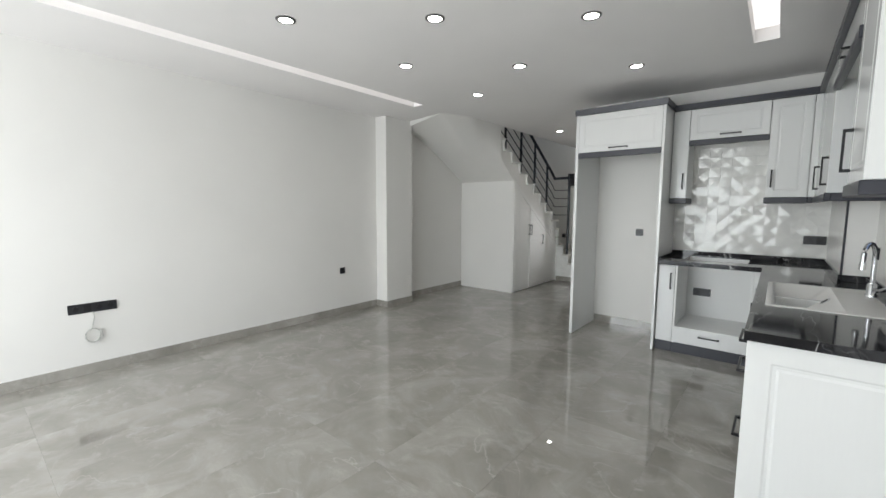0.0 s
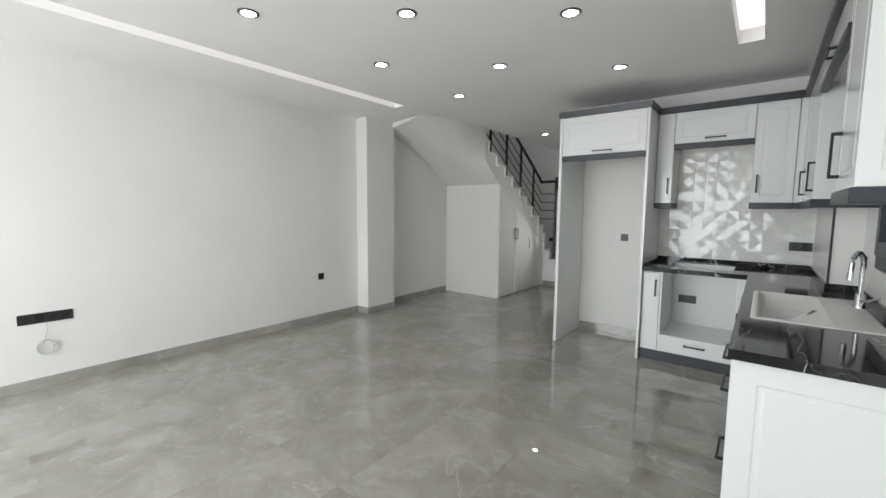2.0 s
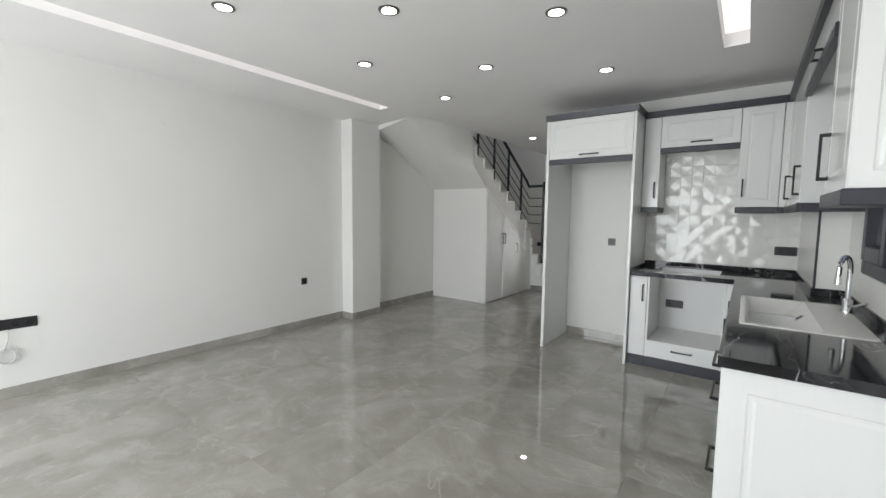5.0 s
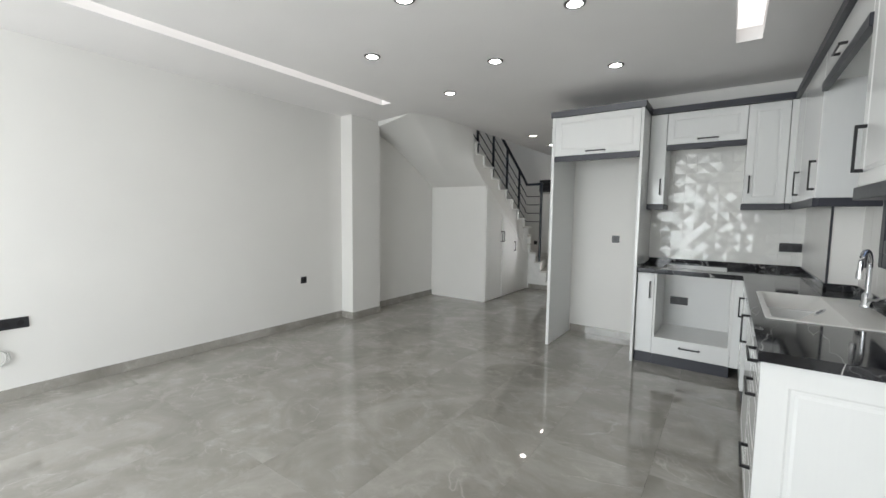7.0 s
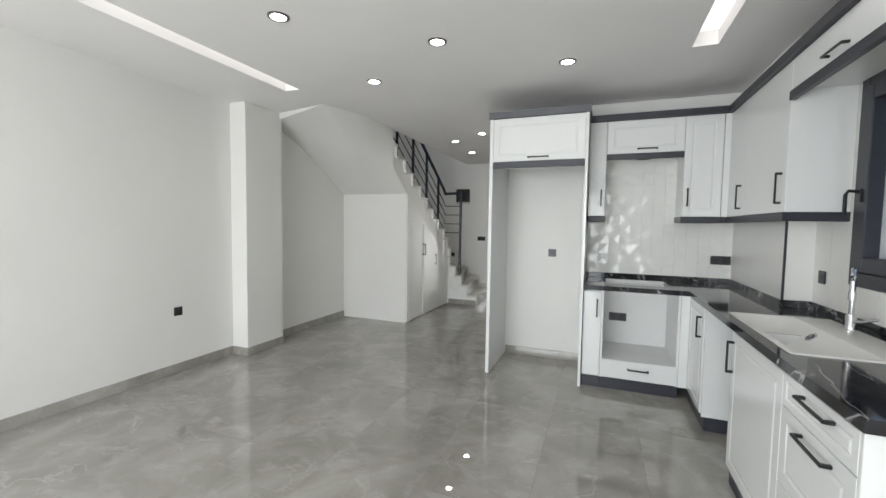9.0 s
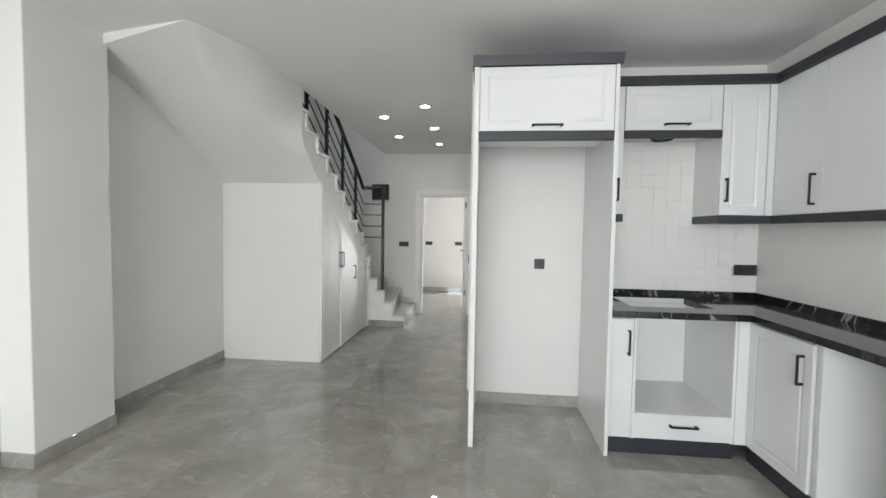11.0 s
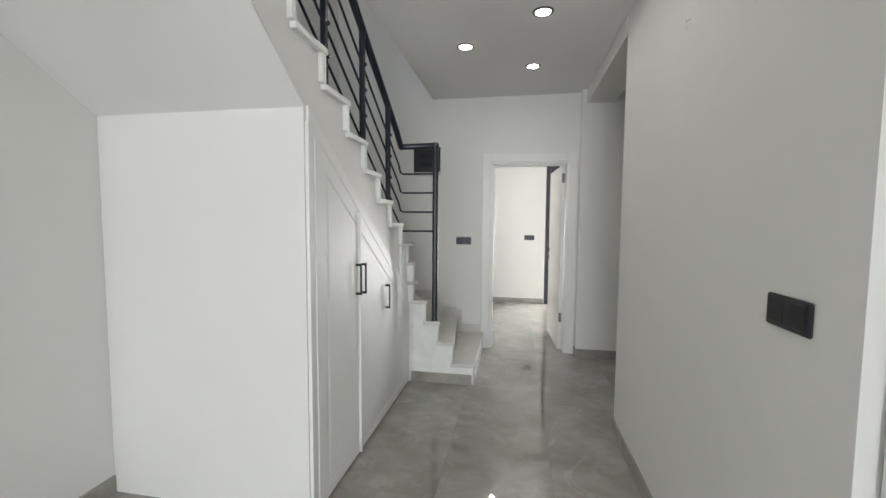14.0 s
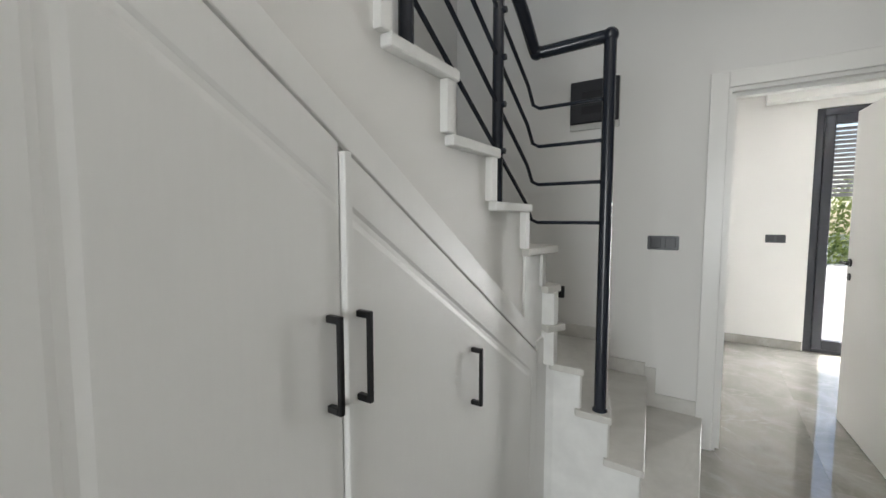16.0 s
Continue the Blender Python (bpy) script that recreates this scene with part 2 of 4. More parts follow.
def prism(poly, axis, a, b):
    """An outline in the two other axes, drawn out along one axis from a to b."""
    bm = bmesh.new()
    put = {"x": lambda p, t: (t, p[0], p[1]), "y": lambda p, t: (p[0], t, p[1]), "z": lambda p, t: (p[0], p[1], t)}[axis]
    lo, hi = [bm.verts.new(put(p, a)) for p in poly], [bm.verts.new(put(p, b)) for p in poly]
    n = len(poly)
    for i in range(n):
        bm.faces.new((lo[i], lo[(i + 1) % n], hi[(i + 1) % n], hi[i]))
    bm.faces.new(lo[::-1])
    bm.faces.new(hi)
    bmesh.ops.recalc_face_normals(bm, faces=bm.faces)
    return bm


def tube(bm, pts, r, seg=14, caps=True):
    """A round bar along a line of points."""
    pts = [Vector(p) for p in pts]
    rows = []
    for i, p in enumerate(pts):
        d = (pts[min(i + 1, len(pts) - 1)] - pts[max(i - 1, 0)]).normalized()
        up = Vector((0, 0, 1)) if abs(d.z) < 0.95 else Vector((0, 1, 0))
        s = d.cross(up).normalized()
        t = s.cross(d)
        rows.append([bm.verts.new(p + r * (s * math.cos(k * 2 * math.pi / seg) + t * math.sin(k * 2 * math.pi / seg))) for k in range(seg)])
    for a, b in zip(rows, rows[1:]):
        for k in range(seg):
            bm.faces.new((a[k], a[(k + 1) % seg], b[(k + 1) % seg], b[k]))
    if caps:
        bm.faces.new(rows[0][::-1])
        bm.faces.new(rows[-1])
    bmesh.ops.recalc_face_normals(bm, faces=bm.faces)
    return bm


def lathe(cx, cy, profile, seg=28):
    """A turned body about an upright axis: rows of (radius, z)."""
    bm = bmesh.new()
    rows = [[bm.verts.new((cx + r * math.cos(k * 2 * math.pi / seg), cy + r * math.sin(k * 2 * math.pi / seg), z)) for k in range(seg)] for r, z in profile]
    for a, b in zip(rows, rows[1:]):
        for k in range(seg):
            bm.faces.new((a[k], a[(k + 1) % seg], b[(k + 1) % seg], b[k]))
    bm.faces.new(rows[0][::-1])
    bm.faces.new(rows[-1])
    bmesh.ops.recalc_face_normals(bm, faces=bm.faces)
    return bm


def slab(xs, ys, z0, z1, solid):
    """Boxes of a grid of cuts, where solid(x, y) holds at the cell's middle."""
    bm = bmesh.new()
    for x0, x1 in zip(xs, xs[1:]):
        for y0, y1 in zip(ys, ys[1:]):
            if solid((x0 + x1) / 2, (y0 + y1) / 2):
                bx(bm, x0, x1, y0, y1, z0, z1)
    bmesh.ops.remove_doubles(bm, verts=bm.verts, dist=1e-5)
    return bm


# ---- plan (metres) ----
XL, XR = -4.215, 0.82          # left wall, window wall
YF, YK, YB, YR = -2.6, 5.185, 8.69, 11.3  # front wall, kitchen wall, hall end, bedroom end
XH = -1.552                    # hall's right wall
HC = 2.70                      # ceiling

# ---- walls ----
solo("wall_left", box(XL - 0.15, XL, YF, YB, 0, 5.6), WALL, "smooth off-white painted living room wall", "wall", "structure")
solo("wall_column", box(XL, -4.0, 3.9, 4.42, 0, HC, bev=0.004), WALL, "off-white painted column standing out of the wall", "column", "structure")
bm = prism([(XL - 0.15, 0), (-2.52, 0), (-2.52, 2.04), (-1.68, 2.04), (-1.68, 0), (0.65, 0), (0.65, 5.6), (XL - 0.15, 5.6)], "y", YB, YB + 0.15)
solo("wall_hall_end", bm, WALL, "off-white painted end wall of the hall with a doorway", "wall", "structure")
solo("wall_kitchen", box(XH + 0.15, XR + 0.15, YK, YK + 0.15, 0, HC), WALL, "off-white painted wall behind the kitchen units", "wall", "structure")
solo("wall_hall_right", box(XH, XH + 0.15, YK, 7.09, 0, HC), WALL, "off-white painted hall wall with a light switch", "wall", "structure")
solo("wall_recess", box(XH + 0.15, 0.65, 6.94, 7.09, 0, HC), WALL, "off-white painted wall of the side passage", "wall", "structure")
solo("wall_recess_end", box(0.5, 0.65, 7.09, YB, 0, HC), WALL, "off-white painted end of the side passage", "wall", "structure")
solo("wall_recess_back", box(-1.6, 0.5, 8.58, YB, 0, HC), WALL, "off-white painted back wall of the side passage", "wall", "structure")
solo("beam", box(XH - 0.004, -1.3, 7.09, 8.58, 2.565, HC), WALL, "off-white painted beam over the side passage", "beam", "structure")
WY0, WY1, WZ0, WZ1 = 2.58, 3.588, 1.145, 2.29
bm = box(XR, XR + 0.15, YF, WY0, 0, HC)
bx(bm, XR, XR + 0.15, WY1, YK, 0, HC)
bx(bm, XR, XR + 0.15, WY0, WY1, 0, WZ0)
bx(bm, XR, XR + 0.15, WY0, WY1, WZ1, HC)
solo("wall_window", bm, WALL, "off-white painted kitchen wall with a window", "wall", "structure")
bm = box(XL - 0.15, -3.75, YF - 0.15, YF, 0, HC)
bx(bm, -0.4, XR + 0.15, YF - 0.15, YF, 0, HC)
bx(bm, -3.75, -0.4, YF - 0.15, YF, 2.4, HC)
solo("wall_front", bm, WALL, "off-white painted wall with a wide glazed opening", "wall", "structure")
# bedroom beyond the hall
bm = box(-3.75, -1.75, YR, YR + 0.15, 0, HC)
bx(bm, -0.82, -0.45, YR, YR + 0.15, 0, HC)
bx(bm, -1.75, -0.82, YR, YR + 0.15, 2.38, HC)
solo("wall_bedroom_end", bm, WALL, "off-white painted bedroom wall with a garden door", "wall", "structure")
solo("wall_bedroom_left", box(-3.75, -3.6, YB + 0.15, YR, 0, HC), WALL, "off-white painted bedroom side wall", "wall", "structure")
solo("wall_bedroom_right", box(-0.6, -0.45, YB + 0.15, YR, 0, HC), WALL, "off-white painted bedroom side wall", "wall", "structure")
solo("ceiling_bedroom", box(-3.75, -0.45, YB + 0.15, YR + 0.15, HC, HC + 0.12), CEIL, "flat white bedroom ceiling", "ceiling", "structure")
# landing above the stairs: unseen, its front opening added to let light in
solo("wall_landing_right", box(-1.6, -1.45, 3.5, YB, 2.95, 5.6), WALL, "off-white painted landing wall", "wall", "structure")
bm = box(XL, -3.6, 3.5, 3.65, 2.95, 5.6)
bx(bm, -1.7, -1.6, 3.5, 3.65, 2.95, 5.6)
bx(bm, -3.6, -1.7, 3.5, 3.65, 2.95, 3.3)
bx(bm, -3.6, -1.7, 3.5, 3.65, 5.1, 5.6)
solo("wall_landing_front", bm, WALL, "off-white painted landing wall with an unseen opening added for fill light", "wall", "structure")
solo("ceiling_landing", box(XL, -1.45, 3.5, YB, 5.6, 5.72), CEIL, "flat white landing ceiling", "ceiling", "structure")

# ---- ceiling with two light slots and the stair opening ----
SL = (-3.36, -3.2, -1.2, 3.79)
SR = (0.045, 0.2, -1.2, 3.955)
bm = slab(sorted([XL, *SL[:2], -3.13, XH + 0.15, *SR[:2], XR]), sorted([YF, -1.2, SL[3], SR[3], 5.47, YK, 7.0, YB]), HC, HC + 0.11,
          lambda x, y: not (SL[0] < x < SL[1] and SL[2] < y < SL[3]) and not (SR[0] < x < SR[1] and SR[2] < y < SR[3])
          and not (x < -3.13 and y > 5.47) and not (x > XH + 0.15 and YK < y < 7.0))
bx(bm, XL, -3.13, YF, 5.47, HC + 0.115, HC + 0.25)
bx(bm, -3.13, XR, YF, YK + 0.15, HC + 0.115, HC + 0.25)
bx(bm, -3.13, 0.65, YK + 0.15, YB, HC + 0.115, HC + 0.25)
solo("ceiling", bm, CEIL, "flat white plasterboard ceiling with recessed light slots", "ceiling", "structure")


def light_slot(x0, x1, y0, y1):
    t = thing("slot_light", ((x0 + x1) / 2, (y0 + y1) / 2, HC + 0.11), "long recessed light slot glowing white in the ceiling", "light", "light slots in the ceiling")
    part("channel", box(x0 + 0.002, x1 - 0.002, y0 + 0.002, y1 - 0.002, HC + 0.1, HC + 0.108), CEIL, t)
    part("light_strip", box(x0 + 0.004, x1 - 0.004, y0 + 0.01, y1 - 0.01, HC + 0.094, HC + 0.1), STRIP, t, "glowing white light strip")


light_slot(*SL)
light_slot(*SR)


def downlight(x, y):
    t = thing("downlight", (x, y, HC), "round recessed ceiling downlight with a chrome ring, lit", "light", "ceiling downlights")
    ring = bmesh.new()
    n = 32
    prof = ((0.066, 0.0), (0.065, -0.005), (0.055, -0.009), (0.046, -0.007), (0.045, 0.0))
    rows = [[ring.verts.new((x + r * math.cos(k * 2 * math.pi / n), y + r * math.sin(k * 2 * math.pi / n), HC + z)) for k in range(n)] for r, z in prof]
    for a, b in zip(rows, rows[1:]):
        for k in range(n):
            ring.faces.new((a[k], a[(k + 1) % n], b[(k + 1) % n], b[k]))
    bmesh.ops.recalc_face_normals(ring, faces=ring.faces)
    part("ring", ring, RINGM, t, "satin chrome ring", True)
    part("lens", lathe(x, y, ((0.046, HC - 0.001), (0.046, HC - 0.0035), (0.03, HC - 0.005))), LAMP, t, "glowing frosted lens", True)
    return t


first = downlight(-2.38, 1.507)
for x, y in ((-2.38, 2.655), (-2.41, 3.83), (-1.58, 2.122), (-1.59, 3.292), (-0.755, 2.735), (-0.78, 3.93),
             (-2.59, 6.45), (-2.065, 6.07), (-2.08, 6.98), (-2.62, 7.41), (-2.11, 7.88), (-2.52, 10.1), (-1.875, 10.1)):
    copy_thing(first, pose(x, y, HC))

# ---- skirting ----
SK = 0.088


def skirting(label, *boxes):
    bm = bmesh.new()
    for b in boxes:
        bx(bm, *b, 0, SK, bev=0.0015)
    return solo("baseboard", bm, FLOOR, label, "skirting", "structure")


d = 0.011
skirting("grey marble skirting along the living room wall", (XL, XL + d, YF, 3.9 - d), (XL, XL + d, 4.42, 5.945))
skirting("grey marble skirting round the column", (XL + d, -4.0 + d, 3.9 - d, 3.9), (-4.0, -4.0 + d, 3.9, 4.42))
skirting("grey marble skirting along the hall wall", (XH - d, XH, YK, 7.09), (XH - d, -1.526, YK - d, YK))
skirting("grey marble skirting at the hall end", (-1.6, 0.5, 8.58 - d, 8.58), (-1.6 - d, -1.6, 8.58 - d, YB - 0.02))
skirting("grey marble skirting in the fridge niche", (-1.475, -0.65, YK - d, YK))
skirting("grey marble skirting in the bedroom", (-3.6, -1.76, YR - d, YR), (-3.6, -3.6 + d, YB + 0.16, YR - d))

# ---- stairs ----
RISE = [0.18, 0.36, 0.535, 0.71, 0.88, 1.045, 1.21, 1.375, 1.54, 1.705, 1.87, 2.035, 2.2, 2.365, 2.53]
NOSE = [((-2.56, 7.65), (-2.57, YB)), ((-2.74, 7.65), (-2.86, YB)), ((-2.861, 7.65), (-3.12, YB)), ((-2.974, 7.65), (-3.6, YB)),
        ((-3.085, 7.65), (XL, 8.62)), ((-3.125, 7.63), (XL, 8.3)), ((-3.125, 7.60), (XL, 7.95))]
NOSE += [((-3.125, y), (XL, y)) for y in (7.415, 7.14, 6.89, 6.645, 6.385, 6.12, 5.86, 5.605, 5.502)]
stairs = thing("staircase", (-3.3, 7.6, 0), "white-sided staircase with cream marble treads turning up from the hall", "staircase", "", "structure")
side = [(7.65, 0), (5.946, 0), (5.946, 1.885), (5.54, 2.205), (5.475, 2.64), (5.475, 2.695), (5.50, 2.695), (5.50, 2.50)]
for i in range(14, 6, -1):
    side += [(NOSE[i][0][1], RISE[i] - 0.03), (NOSE[i][0][1], RISE[i - 1] - 0.03)]
side += [(7.65, RISE[6] - 0.03)]
body = prism(side, "x", XL + 0.002, -3.135)
part("stair_wall", body, WALL, stairs, "off-white painted stair side and sloping underside")
for i in range(15):
    (ax, ay), (bx_, by) = NOSE[i]
    (cx, cy), (dx, dy) = NOSE[i + 1]
    o = 0.018
    poly = [(ax, ay), (bx_, by)] + ([(XL, YB)] if i == 3 else []) + [(dx, dy), (cx, cy)]
    if i < 7:
        part("step_body", prism(poly, "z", 0.0 if i < 5 else 0.5, RISE[i] - 0.03), RISER, stairs, "white marble-clad step block")
    if i < 4:
        slip = [(ax + 0.0005, ay + 0.004), (ax + 0.006, ay + 0.004), (bx_ + 0.006, by - 0.014), (bx_ + 0.0005, by - 0.014)]
        part("riser", prism(slip, "z", (RISE[i - 1] if i else 0) + 0.001, RISE[i] - 0.03), STEP, stairs, "cream marble riser")
    # tread: oversails at the nose and at the open side
    if i < 4:
        tp = [(ax + o, ay - o), (bx_ + o, by), *([(XL, YB)] if i == 3 else []), (dx - 0.01, dy), (cx - 0.01, cy - o)]
    elif i < 7:
        tp = [(-3.043 if i == 4 else -3.064 if i == 5 else -3.08, 7.665), (bx_, by + o), (dx, dy - 0.01), (-3.107, cy - 0.012) if i == 6 else (-3.09, 7.58)]
    else:
        tp = [(ax + o, ay + o), (bx_ + 0.003, by + o), (dx + 0.003, dy - 0.01), (cx + o, cy - 0.012)]
    tb = prism(tp, "z", RISE[i] - 0.029, RISE[i])
    bmesh.ops.bevel(tb, geom=tb.edges[:], offset=0.003, segments=1, affect="EDGES")
    part("tread", tb, RISER if i > 6 else STEP, stairs, "white marble tread" if i > 6 else "cream marble tread")
    # riser slip shown at the open side
    low = RISE[i - 1] if i else 0
    if i >= 6:
        part("riser", box(XL + 0.004, -3.112, ay - 0.034, ay + 0.004, low + 0.001, RISE[i] - 0.03, bev=0.002), RISER, stairs, "white marble riser")
    elif i in (4, 5):
        part("riser", box(-3.13, -3.072, 7.6, 7.652, low + 0.001, RISE[i] - 0.03, bev=0.002), RISER, stairs, "white marble riser")
bm = box(-3.1, -2.57, 7.65 - d, 7.65, 0, SK, bev=0.0015)
part("skirting", bm, FLOOR, stairs, "grey marble skirting")
bm = bmesh.new()
for x0, x1, z in ((-2.855, -2.585, 0.18), (-3.12, -2.855, 0.36), (-3.6, -3.12, 0.535), (XL, -3.6, 0.71)):
    bx(bm, x0, x1, YB - 0.013, YB, z, z + 0.085, bev=0.003)
    bx(bm, x0, x0 + 0.06, YB - 0.0135, YB, z + 0.08, z + 0.24, bev=0.003)
part("wall_skirting", bm, STEP, stairs, "stepped marble skirting")

# curved underside running out into the ceiling


def along(pts, t):
    seg = [(Vector(b) - Vector(a)).length for a, b in zip(pts, pts[1:])]
    s = t * sum(seg)
    for (a, b), l in zip(zip(pts, pts[1:]), seg):
        if s <= l + 1e-9:
            return Vector(a).lerp(Vector(b), s / l)
        s -= l
    return Vector(pts[-1])


W1, R1, T = (XL, 5.54, 2.15), (-3.135, 5.54, 2.19), (XL, 4.43, 2.61)
W0, R0 = (XL, 5.95, 1.884), (-3.132, 5.95, 1.884)
R2 = (-3.1, 5.47, 2.702)
leftc, rightc = [W1, (XL, 5.0, 2.435), (XL, 4.7, 2.565), T], [R1, (-3.13, 5.5, 2.3), R2]
topc = [T, (-3.28, 4.25, 2.702), (-3.12, 4.75, 2.702), R2]


def edge(foot, knee, rest, v):
    """The slope up to the knee, rounded there, then the run into the ceiling."""
    def raw(w):
        return Vector(foot).lerp(Vector(knee), w / 0.35) if w < 0.35 else along(rest, (w - 0.35) / 0.65)
    if v in (0.0, 1.0):
        return raw(v)
    r = min(0.1, v, 1 - v)
    return (raw(v - r) + raw(v - r / 2) + raw(v) + raw(v + r / 2) + raw(v + r)) / 5

bm = bmesh.new()
NU, NV = 24, 26
grid = []
for j in range(NV + 1):
    v = j / NV
    row = []
    for i in range(NU + 1):
        u = i / NU
        p = (1 - v) * Vector(W0).lerp(Vector(R0), u) + v * along(topc, u) + (1 - u) * edge(W0, W1, leftc, v) + u * edge(R0, R1, rightc, v)
        p -= (1 - u) * (1 - v) * Vector(W0) + u * (1 - v) * Vector(R0) + (1 - u) * v * Vector(T) + u * v * Vector(R2)
        row.append(bm.verts.new(p))
    grid.append(row)
for j in range(NV):
    for i in range(NU):
        bm.faces.new((grid[j][i], grid[j][i + 1], grid[j + 1][i + 1], grid[j + 1][i]))
tri = [bm.verts.new(p) for p in (T, (-3.28, 4.25, 2.702), (XL, 4.43, 2.702))]
bm.faces.new(tri)
part("curved_soffit", bm, WALL, stairs, "off-white plastered soffit curving into the ceiling", True)

# ---- understair cupboard ----
cup = thing("understair_cupboard", (-3.12, 6.7, 0), "white panelled cupboard doors fitted under the sloping stairs", "cupboard")


def top_at(y):
    return 1.806 - 0.655 * (y - 5.96)


fm = facing("+x", -3.118, 5.96, 0.0)
bm = box(-3.134, -3.116, 5.95, 6.0, 0.01, top_at(5.96) + 0.02, bev=0.002)
part("stile", bm, SATIN, cup)
band = panel(fm, [(0.0, top_at(5.96) + 0.012), (1.6, top_at(7.56) + 0.012), (1.6, top_at(7.56) + 0.088), (0.0, top_at(5.96) + 0.088)], 0.014, NARROW)
part("sloping_trim", band, SATIN, cup)
dm = facing("+x", -3.112, 6.0005, 0.015)
RINGS = ((0.0, -0.002), (0.002, 0.0), (0.055, 0.0), (0.061, -0.0032), (0.069, -0.0032), (0.078, 0.0))
w1 = 6.492 - 6.0005
door = part("door", panel(dm, [(0, 0), (w1, 0), (w1, top_at(6.492) - 0.015), (0, top_at(6.004) - 0.015)], 0.02, RINGS, (1, 0.05, 1.4, 1.6)), SATIN, cup)
part("handle", bow_handle(dm, w1 - 0.032, 1.044, 0.18), BLACK, door, "black bar handle")
part("door_edge", box(-3.133, -3.098, 6.494, 6.512, 0.015, top_at(6.5) - 0.01, bev=0.002), SATIN, cup, "white meeting edge standing slightly open")
dm = facing("+x", -3.112, 6.514, 0.015)
w2 = 7.52 - 6.514
door = part("door", panel(dm, [(0, 0), (w2, 0), (w2, top_at(7.52) - 0.015), (0, top_at(6.514) - 0.015)], 0.02, RINGS, (1, 1, 1.4, 0.05)), SATIN, cup)
part("handle", bow_handle(dm, 0.02, 1.04, 0.18), BLACK, door, "black bar handle")
part("handle", bow_handle(dm, 6.985 - 6.514, 0.85, 0.17), BLACK, door, "black bar handle")
part("stile", box(-3.134, -3.114, 7.524, 7.645, 0.01, 0.83, bev=0.002), SATIN, cup)

# ---- railing ----
rail = thing("stair_railing", (-3.2, 7.68, 0.53), "black tubular metal stair railing with thin bars", "railing")
RX, RY = -3.2, 7.68
slope = 0.642


def climb(z, y):
    return (RX, y, z + slope * (RY + 0.04 - y))


part("newel_post", tube(bmesh.new(), [(-2.9, RY, 0.535), (-2.9, RY, 2.025)], 0.024, 18), RAILM, rail, "", True)
bm = bmesh.new()
bmesh.ops.create_icosphere(bm, subdivisions=3, radius=0.03, matrix=Matrix.Translation((-2.9, RY, 2.025)))
part("knuckle", bm, RAILM, rail, "", True)
part("base_ring", lathe(-2.9, RY, ((0.03, 0.5355), (0.03, 0.543), (0.026, 0.548))), RAILM, rail, "", True)
part("handrail", tube(bmesh.new(), [(-2.9, RY, 2.025), (-3.17, RY, 2.02), (RX, RY - 0.02, 2.03), climb(2.012, 7.55), climb(2.012, 5.0)], 0.025, 18), RAILM, rail, "", True)
bm = bmesh.new()
bmesh.ops.create_icosphere(bm, subdivisions=3, radius=0.029, matrix=Matrix.Translation((RX + 0.005, RY - 0.005, 2.02)))
part("knuckle", bm, RAILM, rail, "", True)
for y, z in ((7.32, 1.375), (6.8, 1.705), (6.28, 2.035), (5.76, 2.365)):
    part("post", tube(bmesh.new(), [(RX, y, z), climb(2.0, y)], 0.02, 16), RAILM, rail, "", True)
for z in (1.79, 1.63, 1.468, 1.305):
    pts = [(-2.9, RY, z), (-3.18, RY, z), (RX, RY - 0.02, z + 0.012), climb(z, 7.6), climb(z, 5.0)]
    part("bar", tube(bmesh.new(), pts, 0.0075, 10), RAILM, rail, "", True)
    for y in (7.32, 6.8, 6.28, 5.76):
        part("clip", tube(bmesh.new(), [Vector(climb(z, y)) + Vector((-0.004, 0, 0)), Vector(climb(z, y)) + Vector((0.03, 0, 0))], 0.011, 10), RAILM, rail, "", True)

# ---- bedroom door, casing ----
bm = box(-2.585, -2.5, YB - 0.018, YB, 0, 2.105, bev=0.003)
bx(bm, -1.70, -1.615, YB - 0.018, YB, 0, 2.105, bev=0.003)
bx(bm, -2.5, -1.70, YB - 0.018, YB, 2.02, 2.105, bev=0.003)
bx(bm, -2.519, -2.485, YB, YB + 0.15, 0, 2.038)
bx(bm, -1.715, -1.681, YB, YB + 0.15, 0, 2.038)
bx(bm, -2.485, -1.715, YB, YB + 0.15, 2.0, 2.038)
bx(bm, -2.485, -2.465, YB + 0.04, YB + 0.1, 0, 2.0)
bx(bm, -2.465, -1.735, YB + 0.04, YB + 0.1, 1.98, 2.0)
solo("door_frame", bm, DOORW, "white painted door frame with a flat casing", "door frame", "structure")
bd = thing("bedroom_door", (-1.72, YB + 0.11, 0.0), "white flush interior door standing open into the bedroom", "door")
a = math.radians(86.0)
dmx = Matrix.Translation((-1.72, YB + 0.11, 0.006)) @ Matrix.Rotation(math.pi - a, 4, "Z")
leaf = box(0, 0.78, -0.0, 0.04, 0, 1.985, bev=0.003)
bmesh.ops.transform(leaf, matrix=dmx, verts=leaf.verts)
leaf = part("leaf", leaf, DOORW, bd)
for z in (0.3, 1.8):
    h = box(0.004, 0.028, -0.003, -0.0005, z, z + 0.1, bev=0.001)
    bx(h, -0.003, 0.003, 0.006, 0.034, z, z + 0.1)
    bmesh.ops.transform(h, matrix=dmx, verts=h.verts)
    part("hinge", h, RINGM, bd, "dark steel hinge")
